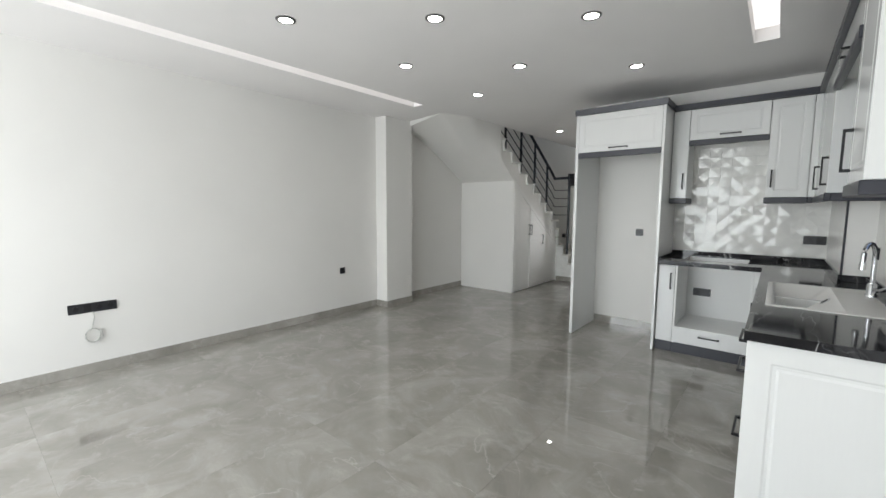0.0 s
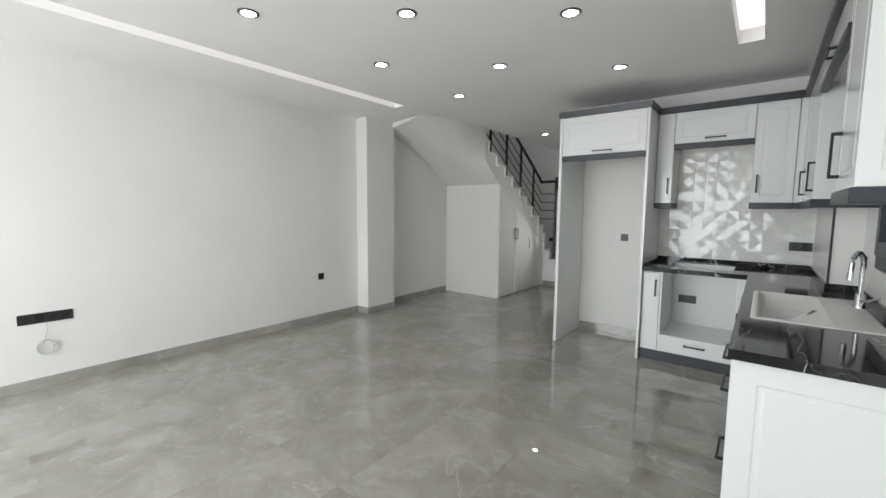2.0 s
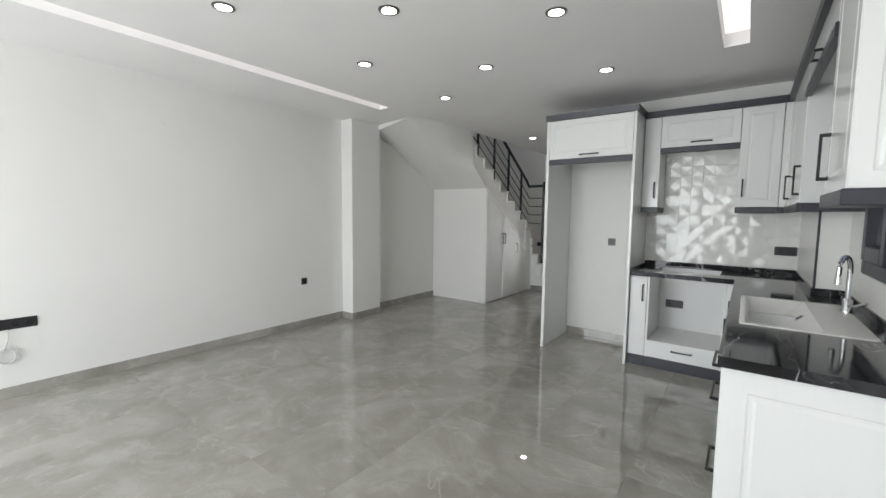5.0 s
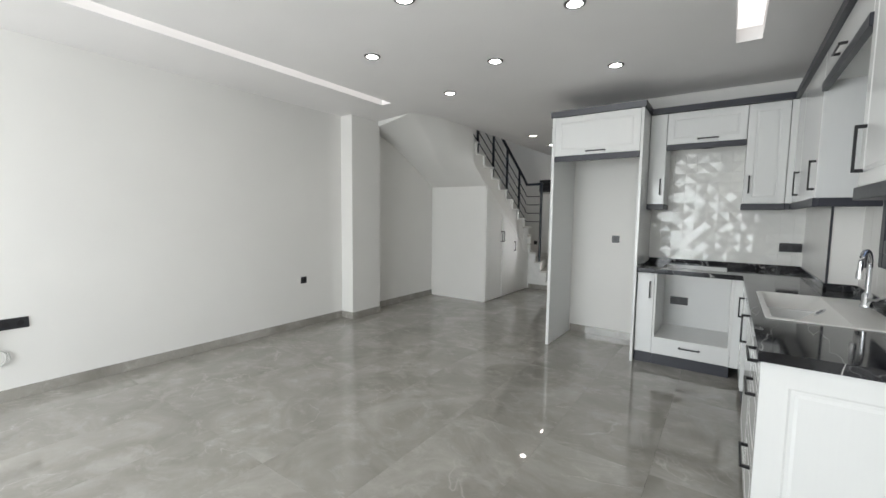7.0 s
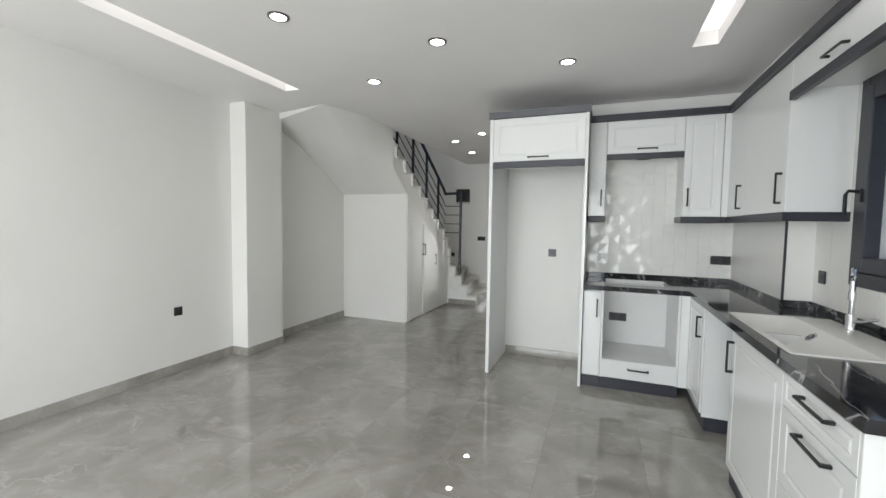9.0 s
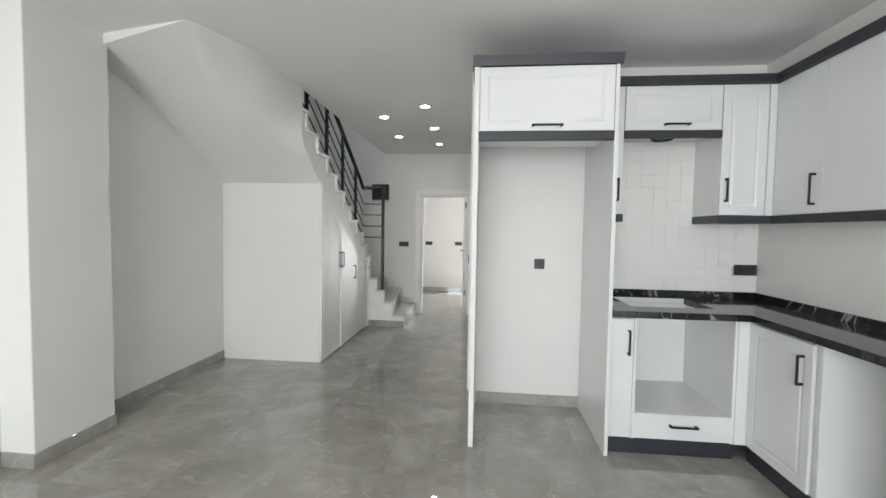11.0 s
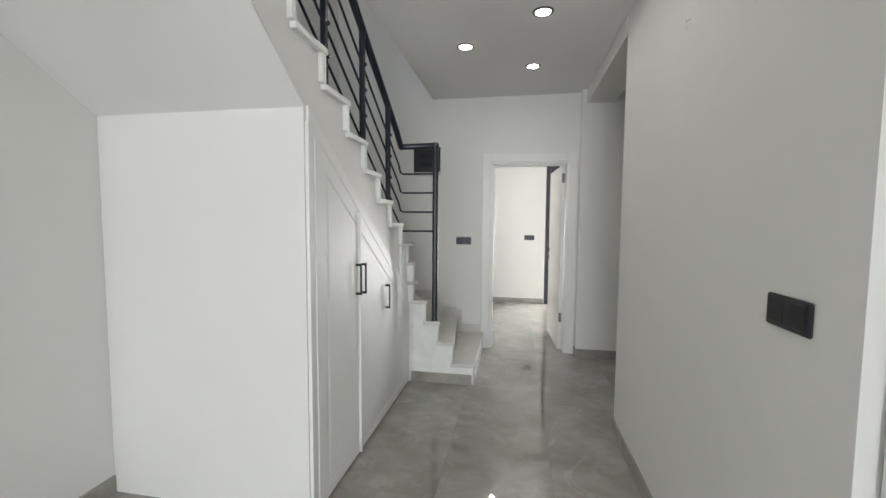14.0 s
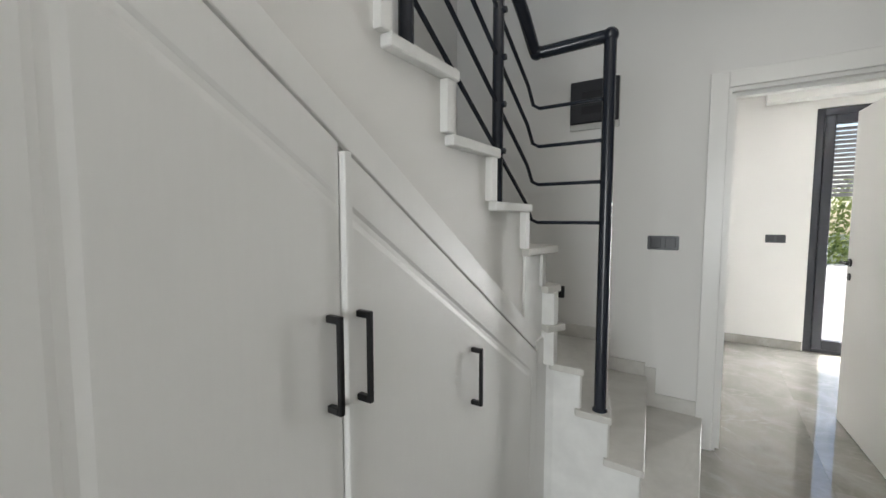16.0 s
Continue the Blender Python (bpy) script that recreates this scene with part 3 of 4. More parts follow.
for s in (-1, 1):
    y0 = -0.002 if s < 0 else 0.042
    h = tube(bmesh.new(), [(0.72, y0, 1.04), (0.72, y0 + s * 0.045, 1.04), (0.6, y0 + s * 0.05, 1.04)], 0.009, 10)
    join(h, tube(bmesh.new(), [(0.72, y0, 1.04), (0.72, y0 + s * 0.008, 1.04)], 0.025, 20))
    join(h, tube(bmesh.new(), [(0.72, y0, 0.95), (0.72, y0 + s * 0.008, 0.95)], 0.023, 20))
    bmesh.ops.transform(h, matrix=dmx, verts=h.verts)
    part("door_handle", h, BLACK, leaf, "dark lever handle with key rose", True)

# garden door at the bedroom's end
gd = thing("garden_door", (-1.285, YR + 0.05, 0), "anthracite framed glass garden door with a half-lowered shutter", "door", "", "structure")
x0, x1 = -1.748, -0.822
bm = box(x0, x0 + 0.06, YR + 0.02, YR + 0.1, 0, 2.378, bev=0.004)
bx(bm, x1 - 0.06, x1, YR + 0.02, YR + 0.1, 0, 2.378, bev=0.004)
bx(bm, x0 + 0.06, x1 - 0.06, YR + 0.02, YR + 0.1, 2.31, 2.378, bev=0.004)
bx(bm, x0 + 0.06, x1 - 0.06, YR + 0.02, YR + 0.1, 0, 0.03)
part("frame", bm, DARK, gd)
bm = box(x0 + 0.062, x0 + 0.14, YR + 0.005, YR + 0.07, 0.035, 2.305, bev=0.006)
bx(bm, x1 - 0.14, x1 - 0.062, YR + 0.005, YR + 0.07, 0.035, 2.305, bev=0.006)
bx(bm, x0 + 0.14, x1 - 0.14, YR + 0.005, YR + 0.07, 2.22, 2.305, bev=0.004)
bx(bm, x0 + 0.14, x1 - 0.14, YR + 0.005, YR + 0.07, 0.035, 0.13, bev=0.004)
part("sash", bm, DARK, gd)
pane = part("pane", box(x0 + 0.141, x1 - 0.141, YR + 0.035, YR + 0.041, 0.131, 2.219), GLASS, gd, "clear glass")
pane.visible_shadow = False
for k in range(16):
    z = 2.2 - k * 0.042
    part("shutter_slat", box(x0 + 0.1, x1 - 0.1, YR + 0.085, YR + 0.095, z - 0.034, z, bev=0.003), SHUTTER, gd, "grey shutter slat")
solo("shutter_box", box(-2.15, -0.602, YR - 0.16, YR - 0.002, 2.46, 2.56, bev=0.004), WALL, "white boxed shutter housing above the garden door", "shutter box", at=(-1.3, YR, 2.46))

# ---- kitchen: tall fridge housing ----
YT = 4.46      # front of base and tall units
YS = 4.512     # front of the base units
CT = 0.928     # counter top
UT = 2.44     # top of the wall units


def cabinet_door(m, w, h, parent, handle=None, horizontal=False, length=0.16, rings=None, name="door"):
    r = rings or RINGS
    ob = part(name, panel(m, rect(w, h), 0.018, r), WHITE, parent)
    if handle:
        part("handle", bow_handle(m, handle[0], handle[1], length, not horizontal), BLACK, ob, "black bar handle")
    return ob


def carcass(x0, x1, y0, y1, z0, z1, open_side, t=0.018):
    """A five-sided cabinet box, open at one side."""
    bm = bmesh.new()
    bx(bm, x0, x1, y0, y1, z0, z0 + t)
    bx(bm, x0, x1, y0, y1, z1 - t, z1)
    z0, z1 = z0 + t, z1 - t
    if open_side != "-x":
        bx(bm, x0, x0 + t, y0, y1, z0, z1)
    if open_side != "+x":
        bx(bm, x1 - t, x1, y0, y1, z0, z1)
    if open_side != "-y":
        bx(bm, x0 + t, x1 - t, y0, y0 + t, z0, z1)
    bx(bm, x0 + t, x1 - t, y1 - t, y1, z0, z1)
    return bm


fr = thing("fridge_housing", (-1.06, 4.8, 0), "tall empty white fridge housing with a flap cupboard above", "cabinet")
part("side_panel", box(-1.515, -1.482, YT, YK - 0.014, 0, 2.45, bev=0.0015), BOARD, fr)
part("side_panel", box(-0.651, -0.627, YT, YK - 0.014, 0, 2.45, bev=0.0015), WHITE, fr)
part("top_box", carcass(-1.482, -0.652, YT + 0.02, 4.88, 2.035, 2.45, "-y"), CARCASS, fr)
m = facing("-y", -1.479, YT, 2.049)
cabinet_door(m, 0.825, 0.397, fr, (0.42, 0.03), True, 0.19, name="flap")
part("lower_trim", box(-1.482, -0.652, YT - 0.008, YT + 0.02, 1.988, 2.046, bev=0.003), DARK, fr, "anthracite trim strip")
part("cornice", prism([(YT - 0.024, 2.51), (YT - 0.014, 2.45), (YK - 0.004, 2.45), (YK - 0.004, 2.51)], "x", -1.525, -0.612), DARK, fr, "anthracite cornice")

# base units on the kitchen wall


def toe(parent, *b):
    part("toe_kick", box(*b, 0.0, 0.1, bev=0.001), DARK, parent, "anthracite toe kick")


BT = 0.884
nb = thing("narrow_base_cabinet", (-0.55, 4.8, 0), "narrow white base cabinet with a black handle", "cabinet", "base cabinets")
part("body", carcass(-0.624, -0.472, YS + 0.02, YK - 0.002, 0.1, BT, "-y"), CARCASS, nb)
cabinet_door(facing("-y", -0.621, YS, 0.105), 0.148, 0.768, nb, (0.115, 0.62), False, 0.16, NARROW)
toe(nb, -0.624, -0.472, YS + 0.01, YS + 0.03)

ov = thing("oven_housing", (-0.17, 4.8, 0), "white base unit with an empty oven opening and a drawer", "cabinet", "base cabinets")
for x in (-0.47, 0.132):
    part("side_panel", box(x, x + 0.018, YS + 0.002, YK - 0.05, 0.1, BT, bev=0.001), CARCASS, ov)
part("shelf", box(-0.452, 0.132, YS + 0.002, YK - 0.05, 0.25, 0.268, bev=0.001), CARCASS, ov)
part("back", box(-0.452, 0.132, YK - 0.048, YK - 0.04, 0.268, BT), CARCASS, ov)
cabinet_door(facing("-y", -0.467, YS, 0.105), 0.614, 0.158, ov, (0.31, 0.095), True, 0.17, NARROW, "drawer_front")
toe(ov, -0.47, 0.15, YS + 0.01, YS + 0.03)

XF = 0.215     # front of the base units on the window wall
cb = thing("corner_base_cabinet", (0.5, 4.4, 0), "white corner base cabinet with one panelled door", "cabinet", "base cabinets")
part("body", box(XF + 0.02, 0.64, 3.985, YK - 0.002, 0.1, BT), CARCASS, cb)
part("side_panel", box(XF + 0.003, XR - 0.01, 3.965, 3.984, 0.1, BT, bev=0.001), WHITE, cb)
part("filler", box(0.152, XF + 0.018, YS, YS + 0.02, 0.1, BT), WHITE, cb)
m = facing("-x", XF, YS - 0.004, 0.105)
cabinet_door(m, 0.485, 0.768, cb, (0.425, 0.62), False, 0.16)
toe(cb, XF + 0.02, XF + 0.04, 3.965, YS + 0.01)
toe(cb, XF + 0.04, XR - 0.02, 3.966, 3.984)

sb = thing("sink_base_cabinet", (0.5, 3.0, 0), "white sink base cabinet with a panelled door", "cabinet", "base cabinets")
part("body", carcass(XF + 0.02, XR - 0.02, 2.645, 3.315, 0.1, 0.7, "-x"), CARCASS, sb)
part("side_panel", box(XF + 0.003, XR - 0.02, 3.316, 3.334, 0.1, BT, bev=0.001), WHITE, sb)
cabinet_door(facing("-x", XF, 3.332, 0.105), 0.684, 0.768, sb, (0.035, 0.63), False, 0.18)
toe(sb, XF + 0.02, XF + 0.04, 2.645, 3.33)

db = thing("drawer_base_cabinet", (0.5, 2.38, 0), "white base cabinet with three drawers and black handles", "cabinet", "base cabinets")
part("body", box(XF + 0.02, XR - 0.02, 2.12, 2.64, 0.1, BT), CARCASS, db)
for z0, z1 in ((0.105, 0.42), (0.424, 0.735), (0.739, 0.873)):
    small = z1 - z0 < 0.2
    cabinet_door(facing("-x", XF, 2.644, z0), 0.522, z1 - z0, db, (0.29, z1 - z0 - (0.035 if small else 0.04)), True, 0.22,
                 RINGS if not small else ((0, -0.002), (0.002, 0), (0.03, 0), (0.035, -0.004), (0.043, -0.004), (0.05, 0)), "drawer_front")
toe(db, XF + 0.02, XF + 0.04, 2.12, 2.64)
m = facing("-y", XF, 2.1, 0.0)
part("end_panel", panel(m, rect(XR - XF - 0.004, BT), 0.018, ((0, -0.002), (0.002, 0), (0.085, 0), (0.092, -0.004), (0.104, -0.004), (0.115, 0))), WHITE, db, "white panelled end")

# worktop with hob cut-out and sink cut-out
HX0, HX1, HY0, HY1 = -0.44, 0.09, 4.67, 5.09
SX0, SX1, SY0, SY1 = 0.258, 0.755, 2.72, 3.615
wt = thing("worktop", (0.4, 4.0, CT - 0.04), "polished black marble worktop with white veins, L-shaped", "worktop")
xs = sorted([-0.626, HX0, HX1, 0.203, SX0 + 0.02, SX1 - 0.02, 0.655, XR - 0.002])
ys = sorted([2.08, SY0 + 0.02, SY1 - 0.02, 4.0, 4.485, HY0, HY1, YK - 0.002])
bm = slab(xs, ys, CT - 0.042, CT,
          lambda x, y: (x > 0.203 or y > 4.485) and not (HX0 < x < HX1 and HY0 < y < HY1)
          and not (SX0 + 0.02 < x < SX1 - 0.02 and SY0 + 0.02 < y < SY1 - 0.02) and not (x > 0.655 and y > 4.0))
bmesh.ops.dissolve_limit(bm, angle_limit=0.01, verts=bm.verts, edges=bm.edges)
part("slab", bm, STONE, wt)
UP = 0.05
part("upstand", box(-0.626, 0.657, YK - 0.02, YK - 0.003, CT, CT + UP, bev=0.002), STONE, wt)
part("upstand", box(0.639, 0.655, 3.986, YK - 0.02, CT, CT + UP, bev=0.002), STONE, wt)
part("upstand", box(0.655, XR - 0.016, 3.984, 4.0, CT, CT + UP, bev=0.002), STONE, wt)
part("upstand", box(XR - 0.016, XR - 0.002, 2.085, 4.0, CT, CT + UP, bev=0.002), STONE, wt)
part("upstand", box(-0.626, -0.61, 4.51, YK - 0.02, CT, CT + UP * 0.6, bev=0.002), STONE, wt)
part("cutout_edge", box(HX0 + 0.002, HX1 - 0.002, HY1 - 0.006, HY1 - 0.001, CT - 0.04, CT - 0.002), CARCASS, wt, "pale raw edge of the hob cut-out")

# sink
sk = thing("kitchen_sink", (0.5, 3.17, CT), "white composite inset sink with a drainer, set in black marble", "sink")
bm = bmesh.new()
RIM = CT + 0.007


def rr(x0, x1, y0, y1, r, z, n=5):
    pts = []
    for cx, cy, a0 in ((x1 - r, y1 - r, 0), (x0 + r, y1 - r, 90), (x0 + r, y0 + r, 180), (x1 - r, y0 + r, 270)):
        for k in range(n + 1):
            q = radians(a0 + 90 * k / n)
            pts.append((cx + r * math.cos(q), cy + r * math.sin(q), z))
    return pts


def loft(bm, loops, cap=True):
    rows = [[bm.verts.new(p) for p in l] for l in loops]
    n = len(rows[0])
    for a, b in zip(rows, rows[1:]):
        for k in range(n):
            bm.faces.new((a[k], a[(k + 1) % n], b[(k + 1) % n], b[k]))
    if cap:
        bm.faces.new(rows[-1])
    return rows


rows = loft(bm, [rr(SX0, SX1, SY0, SY1, 0.02, CT + 0.0005), rr(SX0, SX1, SY0, SY1, 0.02, RIM - 0.002), rr(SX0 + 0.003, SX1 - 0.003, SY0 + 0.003, SY1 - 0.003, 0.019, RIM),
                 rr(SX0 + 0.024, SX1 - 0.18, SY0 + 0.022, SY1 - 0.022, 0.02, RIM), rr(SX0 + 0.03, SX1 - 0.188, SY0 + 0.028, SY1 - 0.03, 0.025, RIM - 0.008),
                 rr(SX0 + 0.05, SX1 - 0.3, SY0 + 0.09, SY1 - 0.12, 0.03, RIM - 0.105), rr(SX0 + 0.065, SX1 - 0.32, SY0 + 0.11, SY1 - 0.14, 0.03, RIM - 0.115)])
bmesh.ops.recalc_face_normals(bm, faces=bm.faces)
for f in bm.faces:
    if f.calc_center_median().z > RIM - 0.001 and f.normal.z < 0:
        f.normal_flip()
part("basin", bm, SINK, sk, "", True)
wall_n = Vector((-0.655, 0, 0.755))
hole = Vector((0.531, 3.245, RIM - 0.039))
bm = tube(bmesh.new(), [hole - wall_n * 0.004, hole + wall_n * 0.005], 0.03, 24)
part("overflow", bm, CHROME, sk, "chrome overflow ring", True)
part("overflow_grid", tube(bmesh.new(), [hole + wall_n * 0.005, hole + wall_n * 0.007], 0.019, 16), BLACK, sk, "dark overflow opening")
bm = tube(bmesh.new(), [hole + wall_n * 0.006, hole + wall_n * 0.009], 0.007, 12)
part("overflow_screw", bm, CHROME, sk, "chrome screw", True)
tp = thing("kitchen_tap", (0.73, 3.36, RIM), "chrome swan-neck mixer tap", "tap")
TX, TY = 0.732, 3.36
part("base", lathe(TX, TY, ((0.027, RIM), (0.027, RIM + 0.012), (0.022, RIM + 0.02), (0.022, RIM + 0.07), (0.016, RIM + 0.08))), CHROME, tp, "", True)
DX, DY = -0.42, -0.91
pts = [(TX, TY, RIM + 0.06), (TX, TY, RIM + 0.24)]
for k in range(1, 11):
    q = math.pi * k / 10
    pts.append((TX + DX * 0.075 * (1 - math.cos(q)), TY + DY * 0.075 * (1 - math.cos(q)), RIM + 0.24 + 0.075 * math.sin(q)))
pts.append((TX + DX * 0.152, TY + DY * 0.152, RIM + 0.2))
part("spout", tube(bmesh.new(), pts, 0.012, 16), CHROME, tp, "", True)
part("aerator", lathe(TX + DX * 0.152, TY + DY * 0.152, ((0.015, RIM + 0.17), (0.015, RIM + 0.21))), CHROME, tp, "", True)
part("lever", tube(bmesh.new(), [(TX, TY - 0.018, RIM + 0.045), (TX + 0.025, TY - 0.05, RIM + 0.05), (TX + 0.06, TY - 0.1, RIM + 0.075)], 0.008, 10), CHROME, tp, "", True)

# wall units
YU = 4.825
XU = 0.513


def valance(parent, *b):
    part("lower_trim", box(*b, 1.498, 1.552, bev=0.003), DARK, parent, "anthracite light trim")


nw = thing("narrow_wall_cabinet", (-0.55, 5.0, 1.5), "narrow white wall cabinet with a black handle", "cabinet", "wall cabinets")
part("body", box(-0.624, -0.474, YU + 0.02, YK - 0.002, 1.552, UT), CARCASS, nw)
cabinet_door(facing("-y", -0.622, YU, 1.553), 0.146, UT - 1.556, nw, (0.112, 0.17), False, 0.16, NARROW)
valance(nw, -0.624, -0.468, YU - 0.012, YK - 0.02)
hw = thing("hood_cabinet", (-0.15, 5.0, 2.1), "short white flap cabinet above the hob, without a hood", "cabinet", "wall cabinets")
part("body", carcass(-0.472, 0.168, YU + 0.02, YK - 0.002, 2.13, UT, "-y"), CARCASS, hw)
cabinet_door(facing("-y", -0.47, YU, 2.135), 0.636, UT - 2.138, hw, (0.34, 0.035), True, 0.17, name="flap")
part("lower_trim", box(-0.472, 0.168, YU - 0.01, YU + 0.02, 2.08, 2.132, bev=0.003), DARK, hw, "anthracite trim strip")
part("hood_outlet", lathe(-0.14, 5.02, ((0.078, 2.128), (0.078, 2.112), (0.07, 2.108), (0.066, 2.126))), PLASTIC, hw, "dark round hood duct outlet", True)
tw = thing("wall_cabinet", (0.33, 5.0, 1.5), "tall white wall cabinet with a panelled door", "cabinet", "wall cabinets")
part("body", box(0.17, 0.464, YU + 0.02, YK - 0.002, 1.552, UT), CARCASS, tw)
cabinet_door(facing("-y", 0.172, YU, 1.553), 0.464 - 0.174, UT - 1.556, tw, (0.032, 0.17), False, 0.16)
valance(tw, 0.16, 0.466, YU - 0.012, YK - 0.02)
cw = thing("corner_wall_cabinet", (0.7, 4.3, 1.5), "white corner wall cabinet with two panelled doors", "cabinet", "wall cabinets")
part("body", box(XU + 0.02, 0.65, 3.652, YU + 0.3, 1.552, UT), CARCASS, cw)
part("side_panel", box(XU + 0.004, XR - 0.003, 3.632, 3.651, 1.552, UT, bev=0.001), WHITE, cw)
part("filler", panel(facing("-y", 0.467, YU - 0.001, 1.553), rect(XU - 0.465, UT - 1.556), 0.018, NARROW), WHITE, cw)
m = facing("-x", XU, YU - 0.004, 1.553)
cabinet_door(m, 0.395, UT - 1.556, cw, (0.345, 0.145), False, 0.19, NARROW)
m = facing("-x", XU, YU - 0.402, 1.553)
cabinet_door(m, 0.79, UT - 1.556, cw, (0.725, 0.145), False, 0.19, NARROW)
bm = box(0.467, XU - 0.012, YU - 0.012, YU + 0.02, 1.498, 1.552, bev=0.003)
bx(bm, XU - 0.012, XU + 0.02, 3.62, YU + 0.01, 1.498, 1.552, bev=0.003)
bx(bm, XU + 0.02, XR - 0.003, 3.62, 3.652, 1.498, 1.552, bev=0.003)
part("lower_trim", bm, DARK, cw, "anthracite light trim")
fw = thing("window_flap_cabinet", (0.7, 3.2, 2.2), "white flap cabinet bridging above the kitchen window", "cabinet", "wall cabinets")
part("body", carcass(XU + 0.02, XR - 0.003, 2.578, 3.629, 2.26, UT, "-x"), CARCASS, fw)
cabinet_door(facing("-x", XU, 3.628, 2.258), 1.048, UT - 2.261, fw, (0.5, 0.035), True, 0.19, NARROW, name="flap")
part("lower_trim", box(XU - 0.012, XU + 0.02, 2.576, 3.63, 2.2, 2.255, bev=0.003), DARK, fw, "anthracite trim strip")
ew = thing("end_wall_cabinet", (0.7, 2.35, 1.5), "white end wall cabinet with panelled door and side", "cabinet", "wall cabinets")
part("body", box(XU + 0.02, XR - 0.003, 2.12, 2.57, 1.552, UT), CARCASS, ew)
cabinet_door(facing("-x", XU, 2.572, 1.553), 0.468, UT - 1.556, ew, (0.06, 0.15), False, 0.19)
part("end_panel", panel(facing("-y", XU + 0.003, 2.1, 1.553), rect(XR - XU - 0.008, UT - 1.556), 0.018, RINGS), WHITE, ew, "white panelled end")
part("lower_trim", box(XU - 0.012, XR - 0.003, 2.088, 2.574, 1.498, 1.551, bev=0.003), DARK, ew, "anthracite light trim")
co = thing("kitchen_cornice", (0.5, 4.0, UT), "anthracite cornice running along the wall units", "cornice")
bm = prism([(-0.611, YU - 0.03), (XU - 0.03, YU - 0.03), (XU - 0.03, 2.07), (XR - 0.003, 2.07), (XR - 0.003, YK - 0.003), (-0.611, YK - 0.003)], "z", UT + 0.001, UT + 0.056)
part("moulding", bm, DARK, co)

# kitchen window
kw = thing("window_1", (XR + 0.05, 3.2, WZ0), "anthracite framed kitchen casement window", "window", "", "structure")
bm = bmesh.new()
a0, a1 = XR - 0.012, XR + 0.07
for y0, y1, z0, z1 in ((WY0, WY0 + 0.07, WZ0, WZ1), (WY1 - 0.075, WY1 - 0.002, WZ0, WZ1), (WY0 + 0.07, WY1 - 0.075, WZ0, WZ0 + 0.075), (WY0 + 0.07, WY1 - 0.075, WZ1 - 0.075, WZ1), (2.965, 3.035, WZ0 + 0.075, WZ1 - 0.075)):
    bx(bm, a0, a1, y0, y1, z0, z1, bev=0.004)
part("window_frame", bm, DARK, kw)
for y0, y1 in ((WY0 + 0.072, 2.963), (3.037, WY1 - 0.077)):
    bm = bmesh.new()
    for q0, q1, z0, z1 in ((y0, y0 + 0.075, WZ0 + 0.08, WZ1 - 0.08), (y1 - 0.075, y1, WZ0 + 0.08, WZ1 - 0.08), (y0 + 0.075, y1 - 0.075, WZ0 + 0.08, WZ0 + 0.16), (y0 + 0.075, y1 - 0.075, WZ1 - 0.16, WZ1 - 0.08)):
        bx(bm, XR - 0.03, XR + 0.045, q0, q1, z0, z1, bev=0.005)
    s = part("sash", bm, DARK, kw)
    p = part("pane", box(XR + 0.01, XR + 0.016, y0 + 0.075, y1 - 0.075, WZ0 + 0.16, WZ1 - 0.16), GLASS, s, "clear glass")
    p.visible_shadow = False
bm = box(XR - 0.042, XR - 0.03, 3.463, 3.493, 1.6, 1.67, bev=0.003)
join(bm, tube(bmesh.new(), [(XR - 0.04, 3.478, 1.655), (XR - 0.085, 3.478, 1.66), (XR - 0.09, 3.493, 1.64), (XR - 0.088, 3.498, 1.53)], 0.009, 10))
part("window_handle", bm, BLACK, kw, "black window handle", True)

# duct casing with tile cladding and wall tiling by the window
dc = thing("duct_casing", (0.74, 4.5, CT), "boxed duct in the corner clad in white tile", "duct", "", "structure")
part("casing", box(0.659, XR, 4.006, YK, CT - 0.1, HC), WALL, dc)
part("tile_face", box(0.655, 0.659, 4.008, YK - 0.006, CT, 1.56), TILE2, dc, "white glazed tile")
part("tile_face", box(0.661, XR - 0.004, 4.002, 4.006, CT, 1.56), TILE2, dc, "white glazed tile")
part("corner_trim", box(0.649, 0.662, 3.996, 4.009, CT, 1.56, bev=0.001), DARK, dc, "dark steel corner trim")
wtile = thing("wall_tiling", (XR, 3.0, CT), "white glazed tiling round the kitchen window", "tiling", "", "structure")
for y0, y1, z0, z1 in ((3.592, 3.8, CT, 1.548), (3.803, 4.0, CT, 1.548), (2.1, 2.7, CT, WZ0 - 0.004), (2.703, 3.303, CT, WZ0 - 0.004), (3.306, 3.589, CT, WZ0 - 0.004)):
    part("tile", box(XR - 0.007, XR, y0, y1, z0, z1, bev=0.0008), TILE2, wtile)


